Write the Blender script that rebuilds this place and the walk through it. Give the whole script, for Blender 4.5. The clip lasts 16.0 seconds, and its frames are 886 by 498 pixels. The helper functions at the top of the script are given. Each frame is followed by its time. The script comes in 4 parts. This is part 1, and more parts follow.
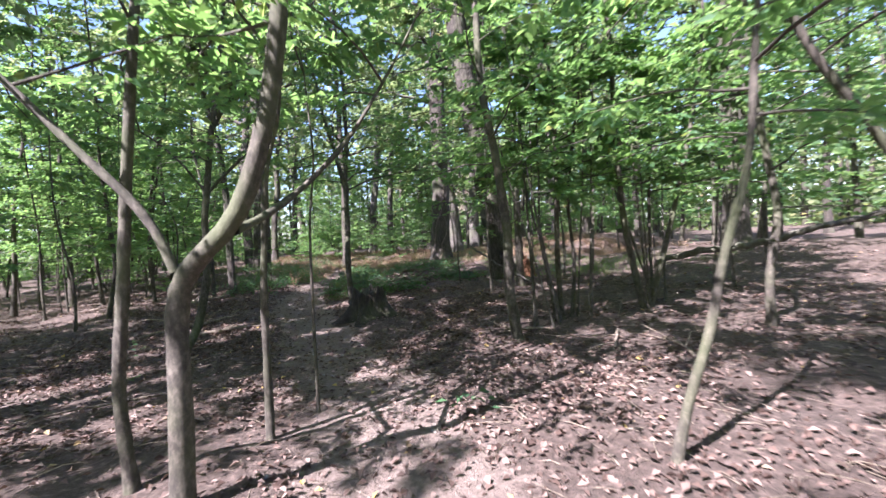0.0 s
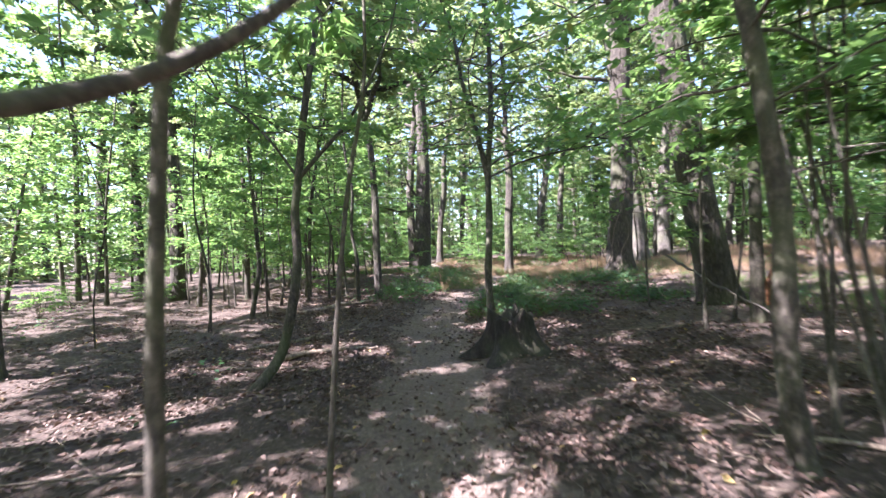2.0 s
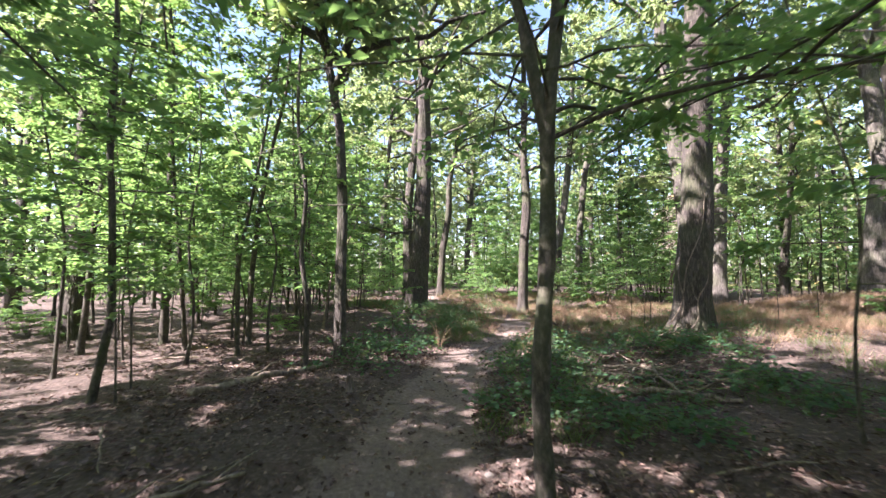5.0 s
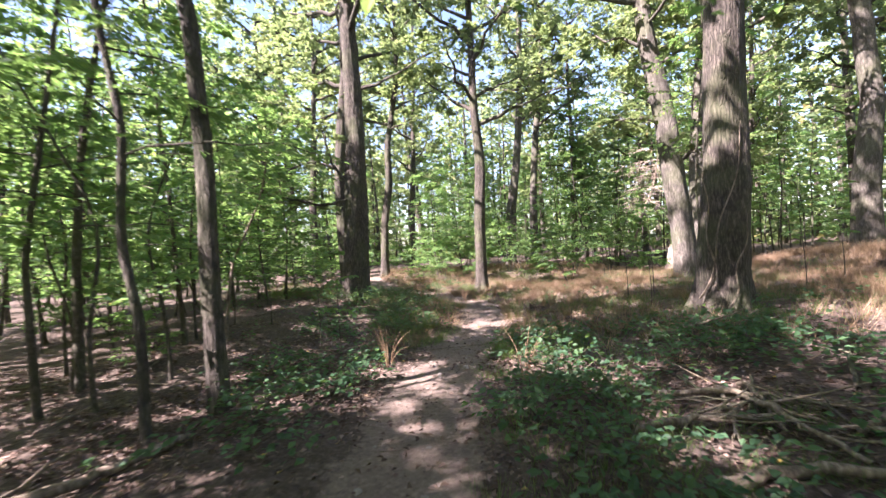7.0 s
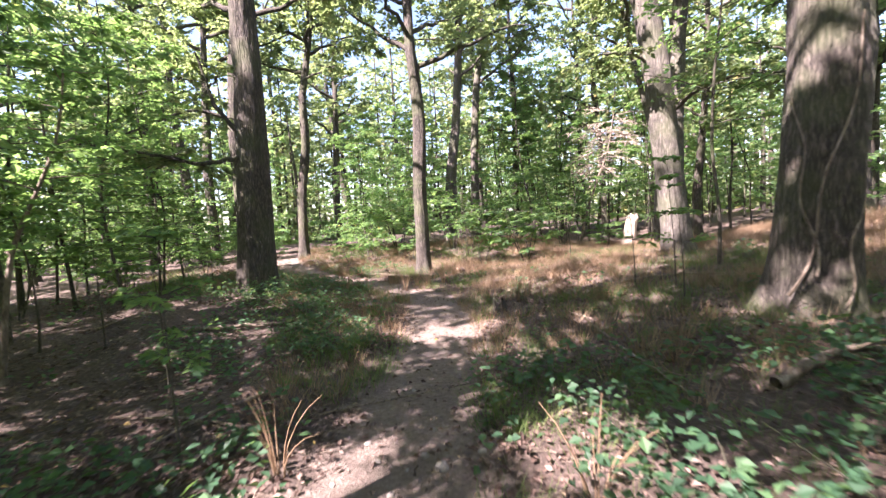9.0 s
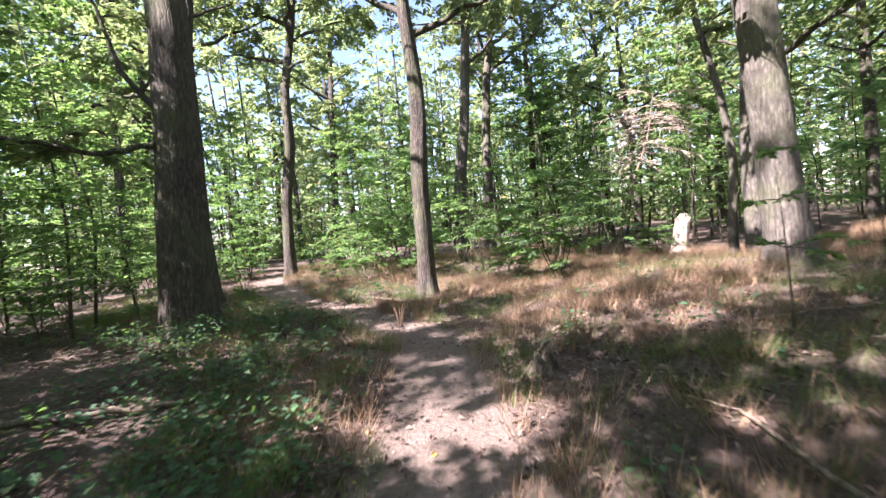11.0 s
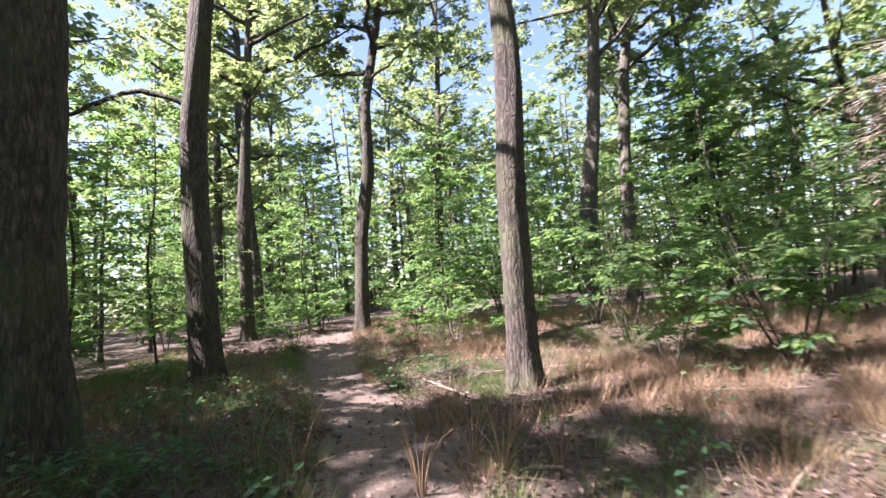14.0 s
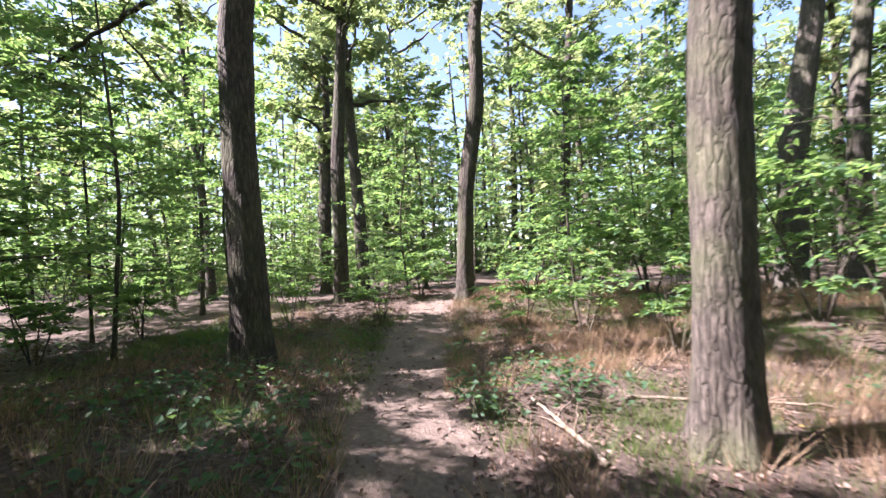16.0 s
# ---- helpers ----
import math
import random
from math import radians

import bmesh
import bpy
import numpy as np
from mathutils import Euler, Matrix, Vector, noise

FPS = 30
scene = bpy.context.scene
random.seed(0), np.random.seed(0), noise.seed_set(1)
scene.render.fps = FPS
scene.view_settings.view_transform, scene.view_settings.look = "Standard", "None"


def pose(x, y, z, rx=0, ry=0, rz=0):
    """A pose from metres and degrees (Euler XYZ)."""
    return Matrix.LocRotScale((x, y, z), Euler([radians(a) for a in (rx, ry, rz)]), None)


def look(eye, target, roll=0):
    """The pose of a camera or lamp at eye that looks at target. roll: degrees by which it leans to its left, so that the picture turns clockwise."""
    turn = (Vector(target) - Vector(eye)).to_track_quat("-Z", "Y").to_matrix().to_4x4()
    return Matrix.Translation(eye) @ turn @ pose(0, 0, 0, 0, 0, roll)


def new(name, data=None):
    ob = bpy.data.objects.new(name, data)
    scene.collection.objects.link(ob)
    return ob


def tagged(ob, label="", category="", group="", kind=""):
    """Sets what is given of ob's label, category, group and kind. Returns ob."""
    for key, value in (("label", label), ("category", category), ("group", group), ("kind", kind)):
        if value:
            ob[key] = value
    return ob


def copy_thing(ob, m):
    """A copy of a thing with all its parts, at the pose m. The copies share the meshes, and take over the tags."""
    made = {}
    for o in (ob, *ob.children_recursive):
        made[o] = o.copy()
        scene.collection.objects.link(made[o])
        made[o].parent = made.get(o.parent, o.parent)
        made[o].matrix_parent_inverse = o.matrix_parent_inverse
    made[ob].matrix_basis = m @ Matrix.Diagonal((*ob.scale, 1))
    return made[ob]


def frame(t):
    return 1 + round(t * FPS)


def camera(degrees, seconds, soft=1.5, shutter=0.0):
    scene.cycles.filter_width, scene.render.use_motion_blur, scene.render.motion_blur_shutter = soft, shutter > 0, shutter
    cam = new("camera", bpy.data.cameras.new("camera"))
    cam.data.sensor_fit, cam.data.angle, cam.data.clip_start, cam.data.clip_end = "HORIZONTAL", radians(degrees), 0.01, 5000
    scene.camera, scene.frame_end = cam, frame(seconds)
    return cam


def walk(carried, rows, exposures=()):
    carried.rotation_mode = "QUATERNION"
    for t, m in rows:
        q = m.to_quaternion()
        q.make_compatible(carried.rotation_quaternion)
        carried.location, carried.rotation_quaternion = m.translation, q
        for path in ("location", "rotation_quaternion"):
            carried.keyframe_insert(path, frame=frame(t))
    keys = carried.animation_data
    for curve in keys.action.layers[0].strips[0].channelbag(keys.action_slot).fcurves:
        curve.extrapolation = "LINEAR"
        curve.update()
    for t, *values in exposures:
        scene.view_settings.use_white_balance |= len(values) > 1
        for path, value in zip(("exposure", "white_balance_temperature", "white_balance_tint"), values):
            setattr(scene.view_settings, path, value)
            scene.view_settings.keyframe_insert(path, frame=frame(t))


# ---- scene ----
cam = camera(90.3, 16.0, soft=1.4, shutter=0.5)
PATH = [
    (0, look((0.429, 1.086, 1.320), (0.321, 3.282, 1.247), -3.9)),
    (0.5, look((0.505, 1.679, 1.340), (0.206, 3.856, 1.231), -3.2)),
    (1, look((0.508, 2.226, 1.391), (-0.042, 4.353, 1.276), -2.3)),
    (1.5, look((0.385, 2.793, 1.350), (-0.384, 4.852, 1.265), -3.0)),
    (2, look((0.264, 3.420, 1.296), (-0.657, 5.419, 1.289), -2.7)),
    (2.5, look((0.024, 4.112, 1.428), (-0.967, 6.075, 1.480), -1.8)),
    (3, look((-0.136, 4.652, 1.431), (-1.103, 6.624, 1.543), -1.1)),
    (3.5, look((-0.398, 5.268, 1.442), (-1.304, 7.268, 1.586), -0.1)),
    (4, look((-0.639, 5.871, 1.464), (-1.555, 7.865, 1.618), 0.5)),
    (4.2, look((-0.746, 6.091, 1.450), (-1.692, 8.071, 1.602), 0.6)),
    (6.3, look((-2.179, 8.693, 1.590), (-3.005, 10.732, 1.640), -3.5)),
    (6.5, look((-2.287, 8.974, 1.598), (-3.065, 11.032, 1.625), -3.6)),
    (7, look((-2.554, 9.741, 1.564), (-3.230, 11.835, 1.552), -3.8)),
    (7.5, look((-2.869, 10.482, 1.526), (-3.432, 12.607, 1.449), -3.8)),
    (8, look((-3.166, 11.162, 1.529), (-3.626, 13.310, 1.397), -4.2)),
    (8.5, look((-3.408, 11.891, 1.538), (-3.785, 14.053, 1.377), -4.3)),
    (8.7, look((-3.506, 12.208, 1.552), (-3.850, 14.375, 1.388), -4.4)),
    (10.8, look((-3.941, 15.332, 1.463), (-4.320, 17.495, 1.340), -5.8)),
    (11, look((-3.990, 15.635, 1.432), (-4.385, 17.797, 1.328), -6.0)),
    (11.5, look((-4.014, 16.457, 1.375), (-4.408, 18.621, 1.313), -6.4)),
    (12, look((-4.076, 17.273, 1.263), (-4.498, 19.431, 1.216), -6.3)),
    (12.5, look((-4.095, 18.054, 1.191), (-4.574, 20.201, 1.187), -6.0)),
    (13, look((-4.152, 18.783, 1.209), (-4.749, 20.899, 1.286), -5.2)),
    (13.5, look((-4.360, 19.482, 1.207), (-5.149, 21.533, 1.338), -5.4)),
    (14, look((-4.520, 20.156, 1.253), (-5.486, 22.123, 1.451), -5.1)),
    (14.5, look((-4.756, 20.768, 1.247), (-5.854, 22.669, 1.398), -3.9)),
    (15, look((-4.991, 21.364, 1.265), (-6.230, 23.179, 1.349), -3.3)),
    (15.5, look((-5.323, 21.976, 1.284), (-6.694, 23.695, 1.345), -2.5)),
    (16, look((-5.724, 22.484, 1.284), (-7.200, 24.114, 1.332), -2.7)),
]
walk(cam, PATH, [(0.0, 2.65, 5700, 26), (0.8, 2.95, 5700, 26), (1.5, 3.2, 5750, 26), (2.6, 3.12, 5800, 27), (4.0, 2.9, 6000, 26), (6.5, 2.93, 6300, 29), (8.5, 3.05, 6400, 31), (12.0, 2.7, 6150, 27), (14.5, 2.6, 6150, 29), (16.0, 2.65, 6150, 29)])

# ---- light ----
SUN_DIR = Vector((-0.68, -0.73, 0.0)).normalized()
SUN_ELEV = radians(49)
world = bpy.data.worlds.new("sky")
scene.world = world
world.use_nodes = True
wn = world.node_tree.nodes
sky = wn.new("ShaderNodeTexSky")
sky.sky_type = "NISHITA"
sky.sun_disc = False
sky.sun_elevation = SUN_ELEV
sky.sun_rotation = math.atan2(SUN_DIR.x, SUN_DIR.y)
world.node_tree.links.new(sky.outputs[0], wn["Background"].inputs[0])
wn["Background"].inputs[1].default_value = 0.068
sun = new("sun", bpy.data.lights.new("sun", "SUN"))
sun.data.energy = 5.0
sun.data.angle = radians(0.6)
sun.data.color = (1.0, 0.93, 0.84)
to_sun = SUN_DIR * math.cos(SUN_ELEV) + Vector((0, 0, math.sin(SUN_ELEV)))
sun.matrix_world = look((0, 0, 30), Vector((0, 0, 30)) - to_sun)

# ---- materials ----


def ramp(nt, fac, stops):
    r = nt.nodes.new("ShaderNodeValToRGB")
    while len(r.color_ramp.elements) < len(stops):
        r.color_ramp.elements.new(0.5)
    for el, (p, c) in zip(r.color_ramp.elements, stops):
        el.position, el.color = p, (*c, 1)
    nt.links.new(fac, r.inputs[0])
    return r.outputs[0]


def noise_node(nt, scale, detail=4, rough=0.55, vec=None):
    n = nt.nodes.new("ShaderNodeTexNoise")
    n.inputs["Scale"].default_value, n.inputs["Detail"].default_value, n.inputs["Roughness"].default_value = scale, detail, rough
    if vec:
        nt.links.new(vec, n.inputs["Vector"])
    return n.outputs["Fac"]


def mixed(nt, fac, a, b, kind="MIX"):
    m = nt.nodes.new("ShaderNodeMix")
    m.data_type, m.blend_type = "RGBA", kind
    for sock, v in ((m.inputs[0], fac), (m.inputs[6], a), (m.inputs[7], b)):
        if isinstance(v, (int, float)):
            sock.default_value = v
        elif isinstance(v, tuple):
            sock.default_value = (*v, 1)
        else:
            nt.links.new(v, sock)
    return m.outputs[2]


def bump(nt, height, strength, dist):
    b = nt.nodes.new("ShaderNodeBump")
    b.inputs["Strength"].default_value, b.inputs["Distance"].default_value = strength, dist
    nt.links.new(height, b.inputs["Height"])
    return b.outputs[0]


def material(name):
    m = bpy.data.materials.new(name)
    m.use_nodes = True
    return m, m.node_tree, m.node_tree.nodes["Principled BSDF"]


def coords(nt, scale=(1, 1, 1)):
    t = nt.nodes.new("ShaderNodeTexCoord")
    mp = nt.nodes.new("ShaderNodeMapping")
    mp.inputs["Scale"].default_value = scale
    nt.links.new(t.outputs["Object"], mp.inputs[0])
    return mp.outputs[0]


def bark_mat(name, dark, mid, light, stretch, scale, moss=0.3, depth=0.02, plates=0.0):
    """Bark: streaky noise, moss patches and, where plates is set, long furrowed plates with dark cracks."""
    m, nt, p = material(name)
    v = coords(nt, (1, 1, stretch))
    f1 = noise_node(nt, scale, 6, 0.7, v)
    f2 = noise_node(nt, 1.7, 3, 0.5, coords(nt))
    f3 = noise_node(nt, 5.5, 5, 0.6, coords(nt, (1, 1, 0.6)))
    base = ramp(nt, f1, ((0.3, dark), (0.5, mid), (0.72, light)))
    base = mixed(nt, 0.7, base, ramp(nt, f3, ((0.3, (0.3, 0.29, 0.28)), (0.55, (0.5, 0.5, 0.5)), (0.75, (0.68, 0.67, 0.66)))), "OVERLAY")
    height = f1
    if plates:
        warp = nt.nodes.new("ShaderNodeVectorMath")
        warp.operation = "MULTIPLY_ADD"
        bend = nt.nodes.new("ShaderNodeTexNoise")
        bend.inputs["Scale"].default_value, bend.inputs["Detail"].default_value = 7, 5
        long = coords(nt, (1, 1, 0.13))
        nt.links.new(coords(nt, (1, 1, 0.5)), bend.inputs["Vector"])
        nt.links.new(bend.outputs["Color"], warp.inputs[0])
        warp.inputs[1].default_value = (0.12, 0.12, 0.12)
        nt.links.new(long, warp.inputs[2])
        vo = nt.nodes.new("ShaderNodeTexVoronoi")
        vo.feature = "DISTANCE_TO_EDGE"
        vo.inputs["Scale"].default_value = plates
        nt.links.new(warp.outputs[0], vo.inputs["Vector"])
        crack = ramp(nt, vo.outputs["Distance"], ((0.0, (0.3, 0.3, 0.3)), (0.12, (0.8, 0.8, 0.8)), (0.35, (1, 1, 1))))
        base = mixed(nt, crack, dark, base)
        height = mixed(nt, 0.45, crack, f1)
    green = ramp(nt, f2, ((0.45, (0, 0, 0)), (0.62, (moss, moss, moss))))
    nt.links.new(mixed(nt, green, base, (0.09, 0.11, 0.045)), p.inputs["Base Color"])
    p.inputs["Roughness"].default_value = 0.9
    nt.links.new(bump(nt, height, 0.9, depth), p.inputs["Normal"])
    return m


BARK_OAK = bark_mat("oak bark", (0.02, 0.016, 0.013), (0.075, 0.062, 0.052), (0.20, 0.168, 0.142), 0.22, 34, 0.35, 0.04, 19)
BARK_PALE = bark_mat("pale bark", (0.04, 0.035, 0.03), (0.105, 0.092, 0.08), (0.22, 0.195, 0.17), 0.4, 22, 0.3, 0.02, 13)
BARK_YOUNG = bark_mat("young bark", (0.02, 0.017, 0.013), (0.06, 0.051, 0.04), (0.16, 0.137, 0.11), 0.5, 30, 0.45, 0.006)
BARK_DEAD = bark_mat("dead wood", (0.05, 0.038, 0.03), (0.17, 0.13, 0.10), (0.36, 0.30, 0.25), 0.3, 22, 0.15, 0.01)
WOOD_ROT = bark_mat("rotten wood", (0.04, 0.018, 0.01), (0.13, 0.055, 0.025), (0.30, 0.14, 0.06), 0.3, 24, 0.0, 0.02)
STUMP_DARK = bark_mat("dark stump wood", (0.008, 0.006, 0.005), (0.026, 0.019, 0.016), (0.07, 0.053, 0.043), 0.3, 20, 0.25, 0.04)
STUMP_PALE = bark_mat("bleached stump wood", (0.13, 0.105, 0.085), (0.32, 0.26, 0.21), (0.5, 0.42, 0.35), 0.3, 16, 0.0, 0.03)


def leaf_mat(name, stops, trans=0.5, rough=0.55, tcol=(0.36, 0.6, 0.13)):
    m, nt, p = material(name)
    g = nt.nodes.new("ShaderNodeNewGeometry")
    c = ramp(nt, g.outputs["Random Per Island"], stops)
    oi = nt.nodes.new("ShaderNodeObjectInfo")
    hue = nt.nodes.new("ShaderNodeHueSaturation")
    mr = nt.nodes.new("ShaderNodeMapRange")
    mr.inputs[3].default_value, mr.inputs[4].default_value = 0.8, 1.2
    nt.links.new(oi.outputs["Random"], mr.inputs[0])
    nt.links.new(mr.outputs[0], hue.inputs["Value"])
    nt.links.new(c, hue.inputs["Color"])
    nt.links.new(hue.outputs[0], p.inputs["Base Color"])
    p.inputs["Roughness"].default_value = rough
    p.inputs["Specular IOR Level"].default_value = 0.22
    t = nt.nodes.new("ShaderNodeBsdfTranslucent")
    nt.links.new(mixed(nt, 0.5, hue.outputs[0], tcol), t.inputs[0])
    mx = nt.nodes.new("ShaderNodeMixShader")
    mx.inputs[0].default_value = trans
    nt.links.new(p.outputs[0], mx.inputs[1])
    nt.links.new(t.outputs[0], mx.inputs[2])
    nt.links.new(mx.outputs[0], nt.nodes["Material Output"].inputs[0])
    return m


GREEN = ((0.0, (0.045, 0.1, 0.055)), (0.4, (0.085, 0.17, 0.08)), (0.8, (0.15, 0.235, 0.095)), (0.98, (0.22, 0.28, 0.11)), (1.0, (0.30, 0.22, 0.06)))
LEAF_YOUNG = leaf_mat("sapling leaves", GREEN, 0.55)
LEAF_OAK = leaf_mat("canopy leaves", ((0, (0.07, 0.115, 0.065)), (0.5, (0.125, 0.175, 0.085)), (0.93, (0.21, 0.235, 0.12)), (1, (0.28, 0.21, 0.08))), 0.58, 0.5, (0.42, 0.54, 0.19))
LEAF_HERB = leaf_mat("herb leaves", ((0, (0.02, 0.05, 0.028)), (0.6, (0.036, 0.085, 0.044)), (1, (0.065, 0.125, 0.055))), 0.3)
LEAF_DRY = leaf_mat("leaf litter", ((0, (0.035, 0.022, 0.018)), (0.45, (0.10, 0.066, 0.054)), (0.8, (0.19, 0.13, 0.11)), (0.985, (0.30, 0.22, 0.19)), (1, (0.42, 0.3, 0.07))), 0.1, 0.6, (0.25, 0.14, 0.07))
GRASS_DRY = leaf_mat("dry grass", ((0, (0.11, 0.066, 0.04)), (0.5, (0.26, 0.17, 0.11)), (1, (0.48, 0.36, 0.24))), 0.3, 0.6, (0.42, 0.28, 0.16))
GRASS_GREEN = leaf_mat("green grass", ((0, (0.03, 0.06, 0.02)), (0.6, (0.07, 0.11, 0.035)), (1, (0.16, 0.17, 0.07))), 0.35, 0.5)

# ---- ground ----
TRAIL = [(0.6, -6), (0.45, -1), (0.25, 1.6), (0.0, 3.6), (-0.55, 5.1), (-1.5, 6.8), (-2.3, 8.6), (-3.0, 10.0), (-3.65, 11.7), (-4.2, 13.8),
         (-4.55, 16.5), (-4.7, 19.0), (-5.35, 21.7), (-7.2, 23.8), (-8.75, 25.2), (-10.5, 26.9), (-11.9, 28.4), (-13.3, 30.6), (-14.6, 33.5), (-15.5, 37.0)]
TR = np.array(TRAIL, float)
KNOTS = [(0.4, 1.1, -0.06), (1.0, 6.4, -0.12), (3.7, 6.0, 0.1), (2.9, 7.3, 0.15), (1.5, 10.2, 0.25), (1.4, 12.5, 0.02), (-1.5, 8.7, -0.3),
         (-1.9, 9.9, -0.02), (-3.0, 7.0, -0.08), (-6.4, 12.7, 0.0), (-9.0, 13.7, -0.05), (-7.0, 10.0, 0.0), (-0.5, 17.8, 0.35), (-0.4, 21.8, 0.3),
         (5.4, 25.9, 0.8), (-9.2, 21.6, 0.18), (-6.4, 26.1, -0.22), (-11.3, 24.9, 0.0), (-12.7, 30.8, 0.25), (2.5, 29.0, -0.1), (0.9, 31.0, -0.25), (2.0, 35.0, -0.5),
         (-4.0, 15.0, -0.02), (-4.2, 18.0, -0.2), (-6.0, 22.5, -0.18), (-11.0, 27.5, -0.2), (8.0, 12.0, 0.5), (-3.0, 10.5, 0.05), (-4.5, 32.0, 0.2)]
KN = np.array(KNOTS, float)


def trail_dist(x, y):
    """Distance from the middle of the trail."""
    x, y = np.asarray(x, float), np.asarray(y, float)
    best = np.full(x.shape, 1e9)
    for (ax, ay), (bx, by) in zip(TR[:-1], TR[1:]):
        dx, dy = bx - ax, by - ay
        u = np.clip(((x - ax) * dx + (y - ay) * dy) / (dx * dx + dy * dy), 0, 1)
        best = np.minimum(best, np.hypot(x - ax - u * dx, y - ay - u * dy))
    return best


def trail_x(y):
    return np.interp(y, TR[:, 1], TR[:, 0])


def wave(x, y, k, s):
    return (np.sin(x * k + 1.3 * np.sin(y * k * 0.7 + s)) * np.cos(y * k * 1.1 + 1.1 * np.sin(x * k * 0.6 + 2 * s)))


def ground_z(x, y):
    x, y = np.asarray(x, float), np.asarray(y, float)
    num, den = np.zeros(x.shape), np.full(x.shape, 0.02)
    for kx, ky, kz in KN:
        w = np.exp(-((x - kx) ** 2 + (y - ky) ** 2) / (2 * 1.9 ** 2))
        num, den = num + w * kz, den + w
    z = num / den
    d = trail_dist(x, y)
    side = np.clip((d - 0.45) / 0.5, 0, 1)
    z = z + side * (0.035 * wave(x, y, 2.3, 1) + 0.02 * wave(x, y, 5.1, 4)) + 0.012 * wave(x, y, 9, 2) + 0.05 * side - 0.03
    far = np.clip((np.hypot(x + 3, y - 15) - 35) / 60, 0, 1)
    return z + far * 0.5 * wave(x, y, 0.05, 3)


def gz(x, y):
    return float(ground_z(np.array([x]), np.array([y]))[0])


def mesh_np(name, co, faces, mat, smooth=True):
    """A mesh from arrays of corners and of faces that all have the same number of corners."""
    me = bpy.data.meshes.new(name)
    nf, k = faces.shape
    me.vertices.add(len(co))
    me.vertices.foreach_set("co", np.ascontiguousarray(co, np.float32).ravel())
    me.loops.add(nf * k)
    me.loops.foreach_set("vertex_index", np.ascontiguousarray(faces, np.int32).ravel())
    me.polygons.add(nf)
    me.polygons.foreach_set("loop_start", np.arange(0, nf * k, k, dtype=np.int32))
    me.polygons.foreach_set("use_smooth", np.full(nf, smooth, bool))
    me.materials.append(mat)
    me.update(calc_edges=True)
    me.validate()
    return me


def axis(lo, hi, step, end, n=26):
    mid = np.arange(lo, hi + step / 2, step)
    out = np.cumsum(np.geomspace(step * 1.3, 120, n))
    out = out[out < end]
    return np.concatenate([lo - out[::-1], mid, hi + out])


def build_ground():
    xs, ys = axis(-17, 9, 0.14, 600), axis(-3, 38, 0.14, 600)
    X, Y = np.meshgrid(xs, ys)
    Z = ground_z(X.ravel(), Y.ravel())
    co = np.stack([X.ravel(), Y.ravel(), Z], 1)
    nx, ny = len(xs), len(ys)
    i = (np.arange(ny - 1)[:, None] * nx + np.arange(nx - 1)[None]).ravel()
    faces = np.stack([i, i + 1, i + nx + 1, i + nx], 1)
    m, nt, p = material("woodland soil")
    tc = coords(nt)
    fine = noise_node(nt, 22, 6, 0.7, tc)
    mid = noise_node(nt, 3.2, 7, 0.68, tc)
    vor = nt.nodes.new("ShaderNodeTexVoronoi")
    vor.inputs["Scale"].default_value = 14
    nt.links.new(tc, vor.inputs["Vector"])
    litter = ramp(nt, fine, ((0.3, (0.035, 0.025, 0.02)), (0.5, (0.11, 0.08, 0.067)), (0.7, (0.24, 0.178, 0.155))))
    litter = mixed(nt, ramp(nt, vor.outputs["Distance"], ((0.1, (0, 0, 0)), (0.6, (0.55, 0.55, 0.55)))), litter, (0.04, 0.026, 0.02))
    litter = mixed(nt, 0.45, litter, ramp(nt, mid, ((0.3, (0.35, 0.33, 0.3)), (0.7, (0.62, 0.58, 0.56)))), "OVERLAY")
    dirt = ramp(nt, fine, ((0.25, (0.085, 0.062, 0.052)), (0.55, (0.18, 0.138, 0.118)), (0.8, (0.31, 0.245, 0.212))))
    dirt = mixed(nt, 0.5, dirt, ramp(nt, mid, ((0.3, (0.4, 0.38, 0.36)), (0.7, (0.6, 0.59, 0.58)))), "OVERLAY")
    at = nt.nodes.new("ShaderNodeAttribute")
    at.attribute_name = "worn"
    edge = nt.nodes.new("ShaderNodeMath")
    edge.operation = "MULTIPLY_ADD"
    nt.links.new(mid, edge.inputs[0])
    edge.inputs[1].default_value = 1.5
    nt.links.new(at.outputs["Fac"], edge.inputs[2])
    k = ramp(nt, edge.outputs[0], ((0.9, (0, 0, 0)), (1.7, (1, 1, 1))))
    nt.links.new(mixed(nt, k, litter, dirt), p.inputs["Base Color"])
    p.inputs["Roughness"].default_value = 0.95
    nt.links.new(bump(nt, fine, 1.0, 0.05), p.inputs["Normal"])
    me = mesh_np("ground", co, faces, m)
    d = trail_dist(co[:, 0], co[:, 1])
    worn = np.clip(1.15 - d / (0.65 + 0.15 * wave(co[:, 0], co[:, 1], 1.7, 3) + 0.05 * wave(co[:, 0], co[:, 1], 5.3, 1)), 0, 1) * np.clip(0.62 + co[:, 1] / 16, 0.62, 1)
    a = me.attributes.new("worn", "FLOAT", "POINT")
    a.data.foreach_set("value", worn.astype(np.float32))
    return tagged(new("ground", me), "brown leaf-strewn woodland floor with a worn earth footpath", "ground", kind="structure")


build_ground()

# ---- plants: helpers ----


def thing(name, at, label, category, group=""):
    ob = new(name)
    ob.empty_display_size = 0.2
    ob.location = at
    return tagged(ob, label, category, group)


